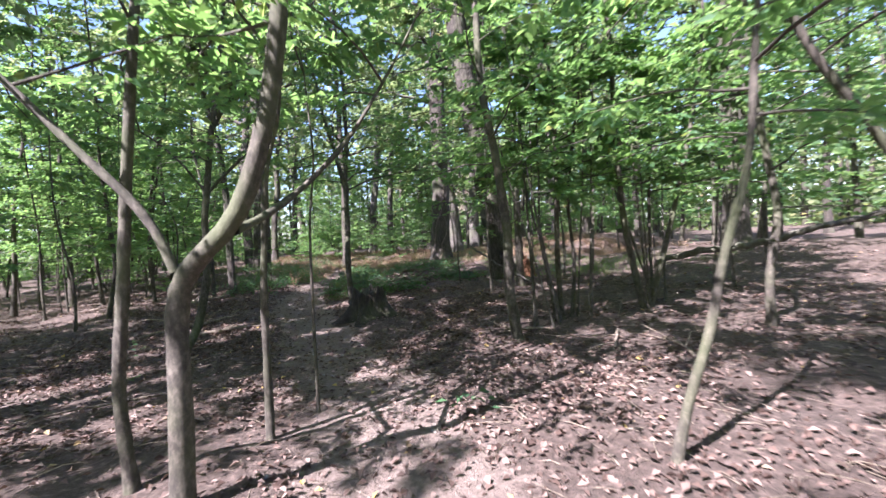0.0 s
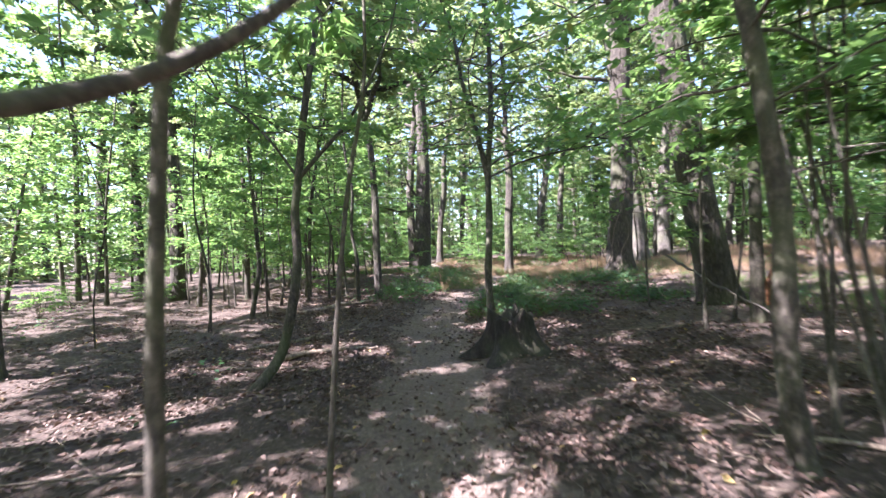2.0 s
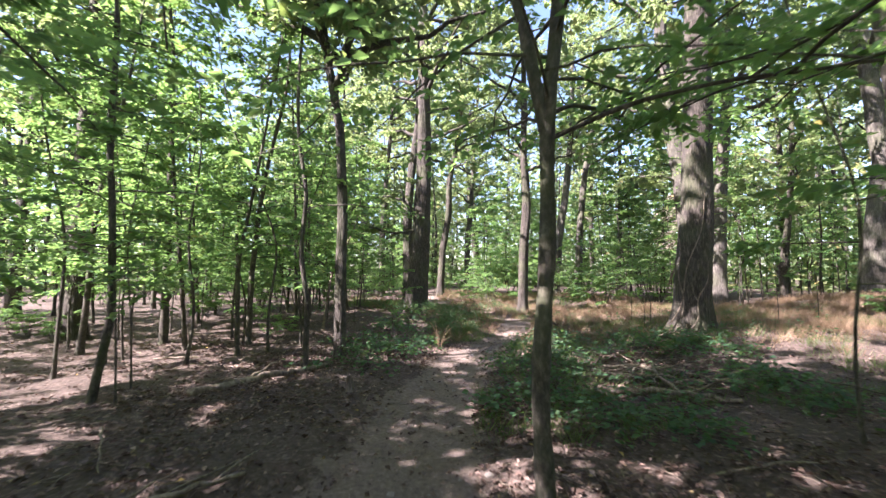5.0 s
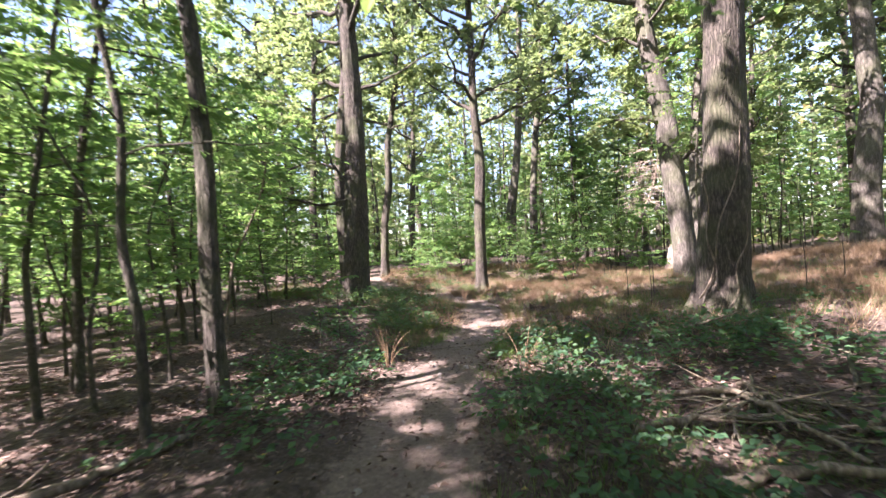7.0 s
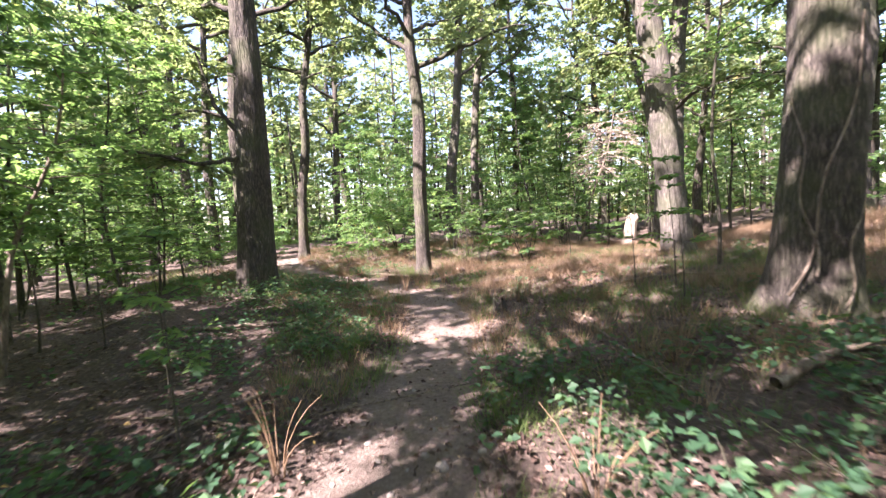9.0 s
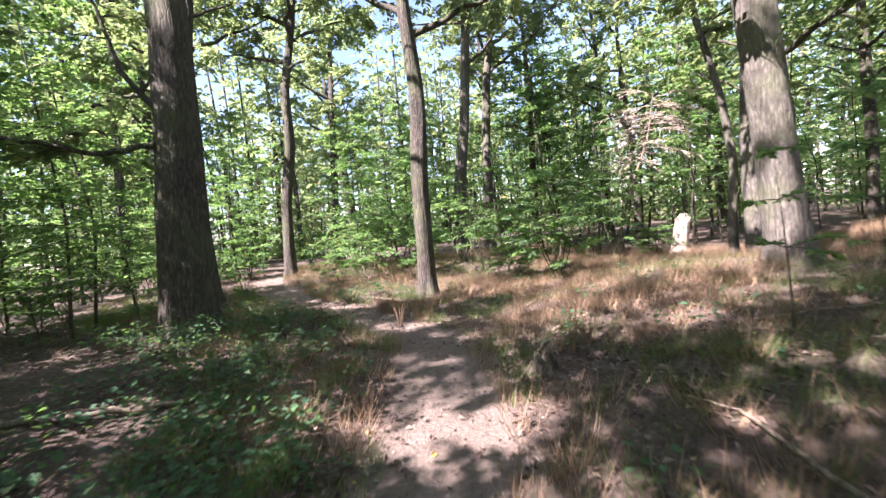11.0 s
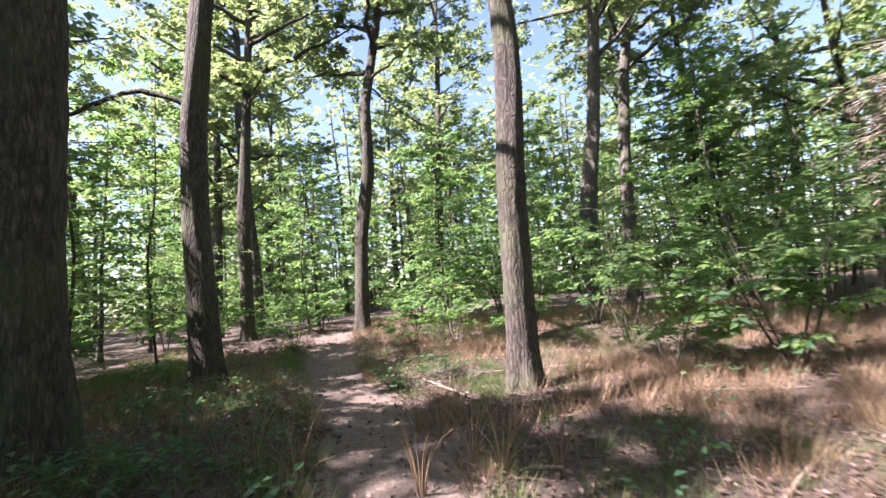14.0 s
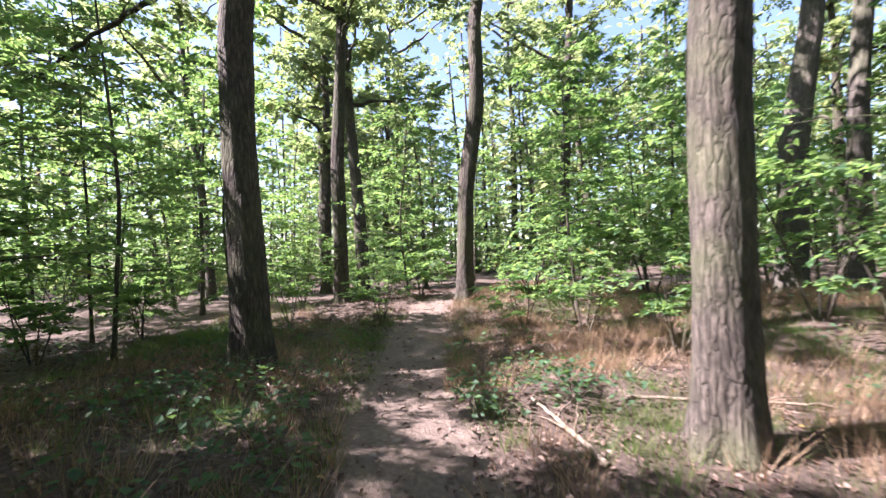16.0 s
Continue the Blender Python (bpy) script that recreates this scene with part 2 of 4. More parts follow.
def part_mesh(name, me, parent, label="", kind=""):
    ob = new(name, me)
    ob.parent = parent
    return tagged(ob, label, kind=kind)


def resample(pts, step):
    pts = np.asarray(pts, float)
    seg = np.linalg.norm(np.diff(pts, axis=0), axis=1)
    s = np.concatenate([[0], np.cumsum(seg)])
    n = max(3, int(s[-1] / step) + 1)
    u = np.linspace(0, s[-1], n)
    out = np.stack([np.interp(u, s, pts[:, i]) for i in range(3)], 1)
    for _ in range(2):
        out[1:-1] = 0.25 * out[:-2] + 0.5 * out[1:-1] + 0.25 * out[2:]
    return out


class Tubes:
    """Gathers tubes into one mesh of quads."""

    def __init__(self):
        self.co, self.faces, self.n = [], [], 0

    def add(self, pts, r0, r1, sides=6, ridges=0.0, flare=0.0, seed=0, power=1.0, flare_h=0.35):
        pts = np.asarray(pts, float)
        n = len(pts)
        tan = np.gradient(pts, axis=0)
        tan /= np.linalg.norm(tan, axis=1)[:, None] + 1e-9
        ref = np.array([1.0, 0.13, 0.0]) if abs(tan[:, 0]).mean() < 0.8 else np.array([0.0, 1.0, 0.1])
        a = np.cross(tan, ref)
        a /= np.linalg.norm(a, axis=1)[:, None] + 1e-9
        b = np.cross(tan, a)
        th = np.linspace(0, 2 * np.pi, sides, endpoint=False)
        u = np.linspace(0, 1, n)[:, None]
        r = r0 + (r1 - r0) * u ** power
        s = np.concatenate([[0], np.cumsum(np.linalg.norm(np.diff(pts, axis=0), axis=1))])[:, None]
        shape = np.ones((n, sides))
        if ridges:
            q = seed * 1.7
            shape += ridges * (np.sin(9 * th + 1.5 * np.sin(s * 2.1 + q)) * 0.6 + np.sin(15 * th + 2.5 * np.sin(s * 3.3 + q)) * 0.5 + np.sin(23 * th + 9 * s + q) * 0.3)
            shape += 0.05 * np.sin(2 * th + s * 0.8 + q) + 0.05 * np.sin(3 * th - s * 1.3 + q)
        if flare:
            shape += flare * np.exp(-s / flare_h) * (0.75 + 0.45 * np.sin(5 * th + seed) + 0.2 * np.sin(3 * th + 2 * seed))
        if not ridges and sides > 6:
            shape += 0.07 * np.sin(s * 9 + seed) * np.sin(2 * th + seed) + 0.05 * np.sin(s * 23 + 2 * seed)
        rr = r * shape
        ring = pts[:, None] + a[:, None] * (rr * np.cos(th))[..., None] + b[:, None] * (rr * np.sin(th))[..., None]
        i = np.arange(n - 1)[:, None] * sides
        j = np.arange(sides)[None]
        k = (j + 1) % sides
        f = np.stack([i + j, i + k, i + sides + k, i + sides + j], -1).reshape(-1, 4) + self.n
        self.co.append(ring.reshape(-1, 3))
        self.faces.append(f)
        self.n += n * sides

    def mesh(self, name, mat):
        return mesh_np(name, np.concatenate(self.co), np.concatenate(self.faces), mat)


class Leaves:
    """Gathers folded, pointed leaves into one mesh."""

    def __init__(self):
        self.p, self.d, self.n, self.s = [], [], [], []

    def add(self, p, d, n, s):
        self.p.append(p), self.d.append(d), self.n.append(n), self.s.append(s)

    def count(self):
        return sum(len(q) for q in self.p)

    def mesh(self, name, mat, width=0.55, fold=0.12, clear=None, at=(0, 0, 0)):
        p, d, n, s = (np.concatenate(v) for v in (self.p, self.d, self.n, self.s))
        if clear is not None:
            keep = clear(p + np.array(at))
            p, d, n, s = p[keep], d[keep], n[keep], s[keep]
        d = d / (np.linalg.norm(d, axis=1)[:, None] + 1e-9)
        side = np.cross(d, n)
        side /= np.linalg.norm(side, axis=1)[:, None] + 1e-9
        up = np.cross(side, d)
        s = s[:, None]
        w = s * width * 0.5
        co = np.stack([p, p + d * s * 0.45 + side * w + up * s * fold, p + d * s - up * s * fold, p + d * s * 0.45 - side * w + up * s * fold], 1).reshape(-1, 3)
        f = np.arange(len(p) * 4).reshape(-1, 4)
        return mesh_np(name, co, f, mat, smooth=False)


# gaps in the canopy: a spot that stands in the sun, and the width of the gap
SUN_GAPS = [(0.75, 30.7, 0.9, 0.7), (1.7, 30.5, 0.4, 0.9), (-0.8, 17.5, 3.4, 0.4), (-0.75, 17.5, 4.6, 0.35), (-0.35, 23.05, 3.0, 0.4), (-0.3, 23.0, 1.2, 0.35), (-4.2, 19.0, -0.1, 0.4), (-1.5, 24.0, 0.5, 0.8),
            (-11.75, 24.8, 2.0, 0.35), (-4.6, 24.3, 0.0, 0.6), (-6.6, 25.95, 1.7, 0.4), (-9.75, 21.3, 0.6, 0.4), (0.8, 25.95, 1.4, 0.4), (0.8, 32.4, 4.0, 1.2), (-0.3, 32.4, 3.2, 0.8), (-3.5, 11.6, 0.0, 0.4), (-3.7, 12.6, 0.0, 0.35), (-5.0, 14.9, 0.0, 0.4), (-3.3, 15.6, 0.0, 0.4), (-3.2, 28.6, 1.2, 1.3), (-5.4, 29.0, 1.0, 0.9)]


def clear_walk(q):
    """True where a leaf neither hangs into the footpath nor closes a gap in the canopy."""
    ok = ~((trail_dist(q[:, 0], q[:, 1]) < 0.95) & (q[:, 2] < 2.35))
    ray = np.array(to_sun)
    for x, y, z, r in SUN_GAPS:
        v = q - np.array([x, y, z])
        along = v @ ray
        ok &= (along < 0.4) | (np.linalg.norm(v - along[:, None] * ray, axis=1) > r)
    return ok


def spray(rng, leaves, tubes, start, way, length, leaf, twigs, per, droop=0.15, r=0.008, flat=0.25, clear=None, at=(0, 0, 0), sides=5, tilt=0.5, bare=False):
    """A leafy branch: a bowed stem with twigs on both sides in a nearly level fan, and leaves along them."""
    way = np.asarray(way, float) / np.linalg.norm(way)
    n = 7
    u = np.linspace(0, 1, n)[:, None]
    side = np.cross(way, [0, 0, 1.0])
    side /= np.linalg.norm(side) + 1e-9
    bend = side * rng.uniform(-0.18, 0.18)
    pts = start + way * length * u + bend * length * u * u + np.array([0, 0, -droop * length]) * u * u
    pts[1:] += rng.normal(0, 0.012 * length, (n - 1, 3))
    if clear is not None and not clear(pts + np.array(at)).all():
        return
    if tubes is not None:
        tubes.add(pts if sides > 3 else pts[::2], r, r * 0.3, sides)
    for i in range(twigs):
        t = rng.uniform(0.2, 1.0)
        k = min(int(t * (n - 1)), n - 2)
        p0 = pts[k] + (pts[k + 1] - pts[k]) * (t * (n - 1) - k)
        fwd = pts[k + 1] - pts[k]
        fwd /= np.linalg.norm(fwd) + 1e-9
        sgn = 1 if i % 2 else -1
        td = fwd * rng.uniform(0.4, 0.9) + side * sgn * rng.uniform(0.5, 1.0) + np.array([0, 0, rng.normal(0.0, flat)])
        td /= np.linalg.norm(td)
        tl = length * rng.uniform(0.25, 0.5) * (1.15 - 0.5 * t)
        m = per
        uu = np.linspace(0.12, 1, m)[:, None] + rng.normal(0, 0.03, (m, 1))
        pp = p0 + td * tl * uu + np.array([0, 0, -0.12 * tl]) * uu ** 2
        if bare:
            tubes.add(pp[::2], 0.012, 0.005, 4)
            continue
        alt = np.where(np.arange(m) % 2 == 0, 1.0, -1.0)[:, None]
        sd = np.cross(td, [0, 0, 1.0])
        sd /= np.linalg.norm(sd) + 1e-9
        dd = td * 0.6 + sd * alt * 0.8 + rng.normal(0, 0.22, (m, 3)) + np.array([0, 0, -0.12])
        nn = np.array([0, 0, 1.0]) + rng.normal(0, tilt, (m, 3))
        leaves.add(pp, dd, nn, leaf * rng.uniform(0.65, 1.25, m))


def grow(pts, top, rng, wob=0.12):
    """Carries a stem on from its last point up to the height top, straightening as it goes."""
    pts = [np.array(p, float) for p in pts]
    d = pts[-1] - pts[-2]
    d /= np.linalg.norm(d)
    while pts[-1][2] < top:
        d = d * 0.8 + np.array([0, 0, 0.25]) + rng.normal(0, wob, 3) * 0.5
        d[2] = max(d[2], 0.3)
        d /= np.linalg.norm(d)
        pts.append(pts[-1] + d * 0.6)
    return np.array(pts)


def sapling(pts, r, top=6.5, low=1.7, leaf=0.105, branches=24, seed=1, limbs=(), label="", reach=(0.7, 1.7), twigs=9, per=9, bark=None, name="young_tree", dense=1.0, group="young trees", coarse=False, tilt=0.5):
    """A slender young broad-leaved tree; its stem runs through pts."""
    rng = np.random.default_rng(seed)
    base = np.array(pts[0], float)
    base[2] = gz(base[0], base[1]) - 0.02
    rel = [np.array(p, float) - base for p in pts]
    rel[0][2] = -0.08
    tubes, leaves = Tubes(), Leaves()
    stem = resample(grow(rel, top, rng), 0.35 if coarse else 0.14)
    tubes.add(stem, r, r * 0.22, 7 if coarse else 10, flare=0.5, seed=seed, flare_h=0.12)
    lines, limb_meshes = [(stem, low, branches)], []
    for lp, lr in limbs:
        lrel = [np.array(p, float) - base for p in lp]
        limb = resample(grow(lrel, lrel[-1][2] + 0.8, rng, 0.2), 0.12)
        lt = Tubes()
        lt.add(limb, lr, lr * 0.3, 8, seed=seed + 3)
        limb_meshes.append(lt.mesh("limb", bark or BARK_YOUNG))
        lines.append((limb, max(low, lrel[0][2] + 0.3), max(5, branches // 4)))
    for line, lo, nb in lines:
        ok = np.where(line[:, 2] > lo)[0]
        if len(ok) < 2:
            continue
        for b in range(int(nb * dense)):
            i = ok[int((b + rng.random()) / (nb * dense) * len(ok)) % len(ok)]
            az = b * 2.4 + rng.uniform(-0.5, 0.5)
            frac = (line[i, 2] - lo) / max(0.5, line[-1, 2] - lo)
            ln = rng.uniform(*reach) * (1.1 - 0.55 * frac)
            spray(rng, leaves, tubes, line[i], (math.cos(az), math.sin(az), rng.uniform(0.05, 0.5)), ln, leaf, twigs, per, 0.2, 0.006 + 0.004 * ln, clear=clear_walk, at=base, sides=3 if coarse else 5, tilt=tilt)
    ob = thing(name, base, label or "slender young broadleaf tree with grey-brown stem and green leaves", "tree", group)
    trunk = part_mesh("trunk", tubes.mesh("trunk", bark or BARK_YOUNG), ob)
    for me in limb_meshes:
        part_mesh("limb", me, trunk)
    if leaves.count():
        part_mesh("crown", leaves.mesh("crown", LEAF_YOUNG, clear=clear_walk, at=base), ob)
    return ob


def big_tree(pts, r, top=15.0, crown_low=6.0, leaf=0.19, boughs=20, seed=1, limbs=(), label="", bark=None, flare=0.65, taper=0.45, ridges=0.035, reach=(1.8, 4.6), twigs=13, per=9, thin=0.0, sides=44, step=0.1, flare_h=0.35, vines=()):
    """A tall forest tree with a ridged trunk, boughs and a high crown."""
    rng = np.random.default_rng(seed)
    base = np.array(pts[0], float)
    base[2] = gz(base[0], base[1]) - 0.03
    rel = [np.array(p, float) - base for p in pts]
    rel[0][2] = -0.15
    tubes, leaves = Tubes(), Leaves()
    stem = resample(grow(rel, top, rng, 0.06), step)
    tubes.add(stem, r, r * taper * 0.5, sides, ridges, flare, seed, 1.25, flare_h)
    limb_meshes = []
    for lp, lr in limbs:
        limb = resample([np.array(p, float) - base for p in lp], 0.15)
        limb[1:-1] += rng.normal(0, 0.015, (len(limb) - 2, 3))
        lt = Tubes()
        lt.add(limb, lr, lr * 0.35, 8, seed=seed)
        limb_meshes.append(("limb", lt.mesh("limb", bark or BARK_OAK)))
        for b in range(10):
            i = rng.integers(len(limb) // 3, len(limb))
            spray(rng, leaves, tubes, limb[i], (*rng.normal(0, 1, 2), rng.uniform(-0.1, 0.4)), rng.uniform(0.5, 1.3), 0.12, 9, 9, 0.2, 0.012)
    ok = np.where(stem[:, 2] > crown_low)[0]
    for b in range(boughs):
        i = ok[int((b + rng.random()) / boughs * len(ok)) % len(ok)]
        az = b * 2.4 + rng.uniform(-0.6, 0.6)
        ln = rng.uniform(*reach)
        way = np.array([math.cos(az), math.sin(az), rng.uniform(0.15, 0.8)])
        way /= np.linalg.norm(way)
        u = np.linspace(0, 1, 9)[:, None]
        bend = np.array([-way[1], way[0], 0]) * rng.uniform(-0.3, 0.3)
        bp = stem[i] + way * ln * u + bend * ln * u * u
        bp[1:] += rng.normal(0, 0.05, (8, 3))
        bt = Tubes() if sides > 20 else tubes
        bt.add(bp, 0.03 + 0.016 * ln, 0.012, 7)
        if bt is not tubes:
            limb_meshes.append(("bough", bt.mesh("bough", bark or BARK_OAK)))
        for k in range(4 + int(ln * 2)):
            q = bp[rng.integers(3, 9)]
            if rng.random() < thin:
                continue
            spray(rng, leaves, None, q, (*rng.normal(0, 1, 2), rng.uniform(-0.2, 0.6)), rng.uniform(0.7, 1.5), leaf, twigs // 2, per, 0.2, flat=0.5)
    ob = thing("tall_tree", base, label or "tall forest tree with furrowed grey-brown bark and high green crown", "tree", "tall trees")
    trunk = part_mesh("trunk", tubes.mesh("trunk", bark or BARK_OAK), ob)
    for a0, a1, z0, z1 in vines:
        u = np.linspace(0, 1, 26)
        ang, z = np.radians(a0 + (a1 - a0) * u) + 0.12 * np.sin(u * 11), z0 + (z1 - z0) * u
        cx, cy = np.interp(z, stem[:, 2], stem[:, 0]), np.interp(z, stem[:, 2], stem[:, 1])
        rr = r * (1.06 + flare * 1.1 * np.exp(-np.maximum(z, 0) / flare_h) - 0.03 * z)
        vt = Tubes()
        vt.add(np.stack([cx + rr * np.cos(ang), cy + rr * np.sin(ang), z], 1), 0.016, 0.009, 6)
        limb_meshes.append(("vine", vt.mesh("vine", BARK_DEAD)))
    for nm, me in limb_meshes:
        part_mesh(nm, me, trunk)
    part_mesh("crown", leaves.mesh("crown", LEAF_OAK, 0.6, 0.1, clear=clear_walk, at=base), ob)
    return ob


# ---- tall trees ----
big_tree([(-0.50, 17.84, 0.3), (-0.43, 17.85, 1.47), (-0.34, 17.86, 2.81), (-0.32, 17.87, 3.8)], 0.35, seed=3, top=16, crown_low=6.5, vines=[(215, 300, 0.2, 2.9), (240, 200, 0.4, 2.2), (262, 318, 0.1, 1.5)],
         label="massive old tree with deeply furrowed grey bark beside grass")
big_tree([(1.40, 12.5, 0.0), (1.29, 12.43, 0.93), (1.14, 12.35, 1.91), (0.96, 12.28, 3.3), (0.78, 12.2, 4.65), (0.69, 12.15, 5.3)], 0.30, seed=4, top=15, crown_low=6,
         label="leaning dark-barked tree with rotten wood at its foot")
big_tree([(-9.3, 21.75, 0.2), (-9.2, 21.77, 2.1), (-9.1, 21.79, 3.6), (-9.02, 21.8, 5.0), (-9.0, 21.8, 6.5)], 0.36, seed=5, top=15, crown_low=8, boughs=14, flare=0.42, flare_h=0.9, ridges=0.045,
         limbs=[([(-9.25, 21.6, 3.2), (-9.9, 21.2, 3.0), (-10.8, 20.7, 3.3), (-11.8, 20.2, 3.5)], 0.05), ([(-9.2, 21.7, 3.5), (-9.7, 21.5, 4.3), (-9.95, 21.4, 5.4)], 0.06)],
         label="dark oak with swollen base and crooked side branches")
big_tree([(-11.5, 25.05, 0.0), (-11.53, 25.05, 1.45), (-11.57, 25.02, 2.9), (-11.57, 25.02, 4.4), (-11.45, 25.1, 5.9), (-11.4, 25.12, 6.4)], 0.25, seed=6, top=15, crown_low=7.5, boughs=14,
         limbs=[([(-11.7, 24.95, 4.9), (-12.3, 24.6, 5.2), (-13.0, 24.2, 5.0), (-13.7, 23.7, 4.6), (-14.3, 23.3, 4.2)], 0.055)],
         label="straight dark tree with moss-green foot beside the footpath")
big_tree([(-12.67, 30.84, 0.3), (-12.52, 30.92, 2.9), (-12.2, 31.1, 5.05), (-12.16, 31.13, 7.1), (-11.85, 31.3, 8.8), (-11.7, 31.4, 9.7)], 0.22, seed=7, top=15, crown_low=7.5,
         ridges=0.015, label="slim wavy-stemmed tree at the bend of the footpath")
big_tree([(-6.40, 26.13, -0.22), (-6.36, 26.15, 1.12), (-6.32, 26.18, 2.54), (-6.21, 26.24, 4.0), (-6.19, 26.25, 4.8)], 0.22, seed=8, top=15, crown_low=6,
         label="sunlit straight oak with pale furrowed bark beside the footpath")
big_tree([(-6.6, 34.5, 0.2), (-6.4, 34.6, 3.3), (-6.0, 34.9, 5.9), (-5.6, 35.1, 9.5)], 0.28, seed=9, top=17, crown_low=8, bark=BARK_PALE)
big_tree([(-5.5, 36.2, 0.1), (-5.3, 36.3, 4.3), (-4.95, 36.6, 8.1), (-4.6, 36.8, 10.1)], 0.24, seed=10, top=17, crown_low=8, bark=BARK_PALE)
big_tree([(-15.94, 29.55, 0.1), (-15.91, 29.57, 4.0), (-15.75, 29.67, 6.7), (-15.57, 29.77, 9.4)], 0.2, seed=11, top=15, crown_low=7)
big_tree([(0.08, 23.3, 0.3), (-0.05, 23.3, 2.4), (-0.25, 23.25, 4.5), (-0.55, 23.2, 6.5)], 0.31, seed=12, top=16, crown_low=5.5, bark=BARK_PALE, limbs=[([(0.1, 23.2, 3.5), (0.35, 22.3, 3.75), (0.7, 21.4, 3.65), (1.0, 20.6, 3.4)], 0.05), ([(-0.1, 23.3, 4.4), (-0.9, 22.9, 4.7), (-1.6, 22.4, 4.6)], 0.045)],
         label="pale sunlit tree with patchy light bark")
big_tree([(1.06, 26.2, 0.2), (1.03, 26.2, 0.8), (1.01, 26.2, 1.77), (1.15, 26.2, 4.12), (1.3, 26.25, 6.0)], 0.27, seed=13, top=17, crown_low=7, bark=BARK_PALE, ridges=0.012,
         label="smooth grey-barked tree standing in dry grass")
big_tree([(0.62, 26.45, 0.2), (0.64, 26.45, 1.1), (0.72, 26.42, 2.15), (0.6, 26.5, 3.6), (0.3, 26.6, 5.2)], 0.1, seed=15, top=11, crown_low=5, boughs=12, reach=(1.0, 2.6), bark=BARK_PALE, sides=20, flare=0.3,
         label="slim pale stem beside a smooth grey-barked tree")
big_tree([(5.36, 25.90, 0.7), (5.38, 25.91, 2.8), (5.71, 25.96, 5.06), (5.57, 25.94, 6.55)], 0.33, seed=14, top=16, crown_low=6.5, bark=BARK_PALE)

big_tree([(6.7, 11.6, 0.4), (6.75, 11.6, 2.0), (6.8, 11.65, 5.0)], 0.28, seed=16, top=15, crown_low=6, label="dark broad trunk deep in the thicket")

# ---- young trees along the walk ----
sapling([(-0.05, 21.0, 0.3), (-0.02, 21.0, 1.2), (-0.1, 21.05, 2.4), (0.0, 21.1, 3.6)], 0.035, seed=44, low=2.4, top=7, branches=34, reach=(0.8, 1.7),
        label="slender sapling with lime-green leaves beside pale trunks")
sapling([(-1.62, 3.55, 0), (-1.66, 3.55, 0.54), (-1.59, 3.55, 0.97), (-1.51, 3.56, 1.66), (-1.42, 3.56, 2.3), (-1.35, 3.56, 2.77)], 0.04, seed=21, low=2.3)
sapling([(-1.12, 3.25, 0.06), (-1.07, 3.25, 0.6), (-1.08, 3.28, 1.05), (-1.07, 3.29, 1.2), (-0.98, 3.29, 1.27), (-0.71, 3.28, 1.44), (-0.6, 3.28, 1.73), (-0.5, 3.28, 2.02), (-0.43, 3.28, 2.38), (-0.39, 3.28, 2.6)],
        0.062, seed=22, low=2.2, limbs=[([(-1.07, 3.29, 1.22), (-1.15, 3.27, 1.49), (-1.26, 3.25, 1.63), (-1.51, 3.23, 1.89), (-1.69, 3.23, 2.10), (-1.84, 3.22, 2.25)], 0.028),
                                        ([(-0.73, 3.28, 1.41), (-0.73, 3.54, 1.47), (-0.71, 3.79, 1.56), (-0.64, 4.05, 1.7), (-0.5, 4.25, 1.9), (-0.34, 4.4, 2.14)], 0.026)],
        label="young tree forking low into crooked mossy limbs")
sapling([(-1.09, 4.22, 0), (-1.06, 4.23, 0.98), (-1.0, 4.24, 1.63), (-0.98, 4.25, 1.96), (-0.88, 4.28, 2.15), (-0.85, 4.3, 2.5)], 0.032, seed=23, low=2.3, branches=14, top=5)
sapling([(-3.45, 6.56, -0.35), (-3.34, 6.99, 0.20), (-3.20, 7.06, 0.86), (-3.15, 7.09, 1.31), (-3.17, 7.07, 1.76), (-3.10, 7.10, 2.13), (-3.04, 7.13, 2.68), (-2.97, 7.16, 3.14)], 0.06, seed=24, low=2.2,
        limbs=[([(-3.10, 7.10, 2.11), (-2.90, 7.19, 2.35), (-2.60, 7.34, 2.68), (-2.35, 7.46, 3.16)], 0.024), ([(-3.11, 7.10, 2.11), (-3.32, 6.98, 2.50), (-3.63, 6.86, 2.86), (-3.99, 6.68, 3.10)], 0.016)],
        label="young tree with a forked stem leaning over leaf litter")
sapling([(-0.90, 4.72, -0.1), (-0.92, 4.82, 0.5), (-0.95, 4.95, 1.1), (-0.97, 5.08, 1.6), (-0.92, 5.2, 2.1), (-0.98, 5.3, 2.5)], 0.016, seed=25, low=2.4, branches=8, top=4)
sapling([(-1.84, 9.64, 0.0), (-1.88, 9.62, 0.83), (-1.82, 9.64, 1.69), (-1.82, 9.64, 2.4), (-1.74, 9.69, 3.18), (-1.72, 9.69, 4.41)], 0.06, seed=26, low=2.3, top=8, branches=44, reach=(0.9, 2.2),
        limbs=[([(-1.83, 9.64, 2.35), (-1.95, 9.58, 3.05), (-2.11, 9.51, 3.72), (-2.19, 9.48, 4.41)], 0.042),
               ([(-1.8, 9.65, 2.3), (-1.35, 9.85, 2.52), (-0.8, 10.0, 2.62), (-0.25, 10.3, 2.7)], 0.016), ([(-1.82, 9.66, 2.45), (-1.75, 10.2, 2.7), (-1.55, 10.9, 2.85), (-1.3, 11.6, 2.9)], 0.018)], label="dark upright young tree growing beside an old stump")
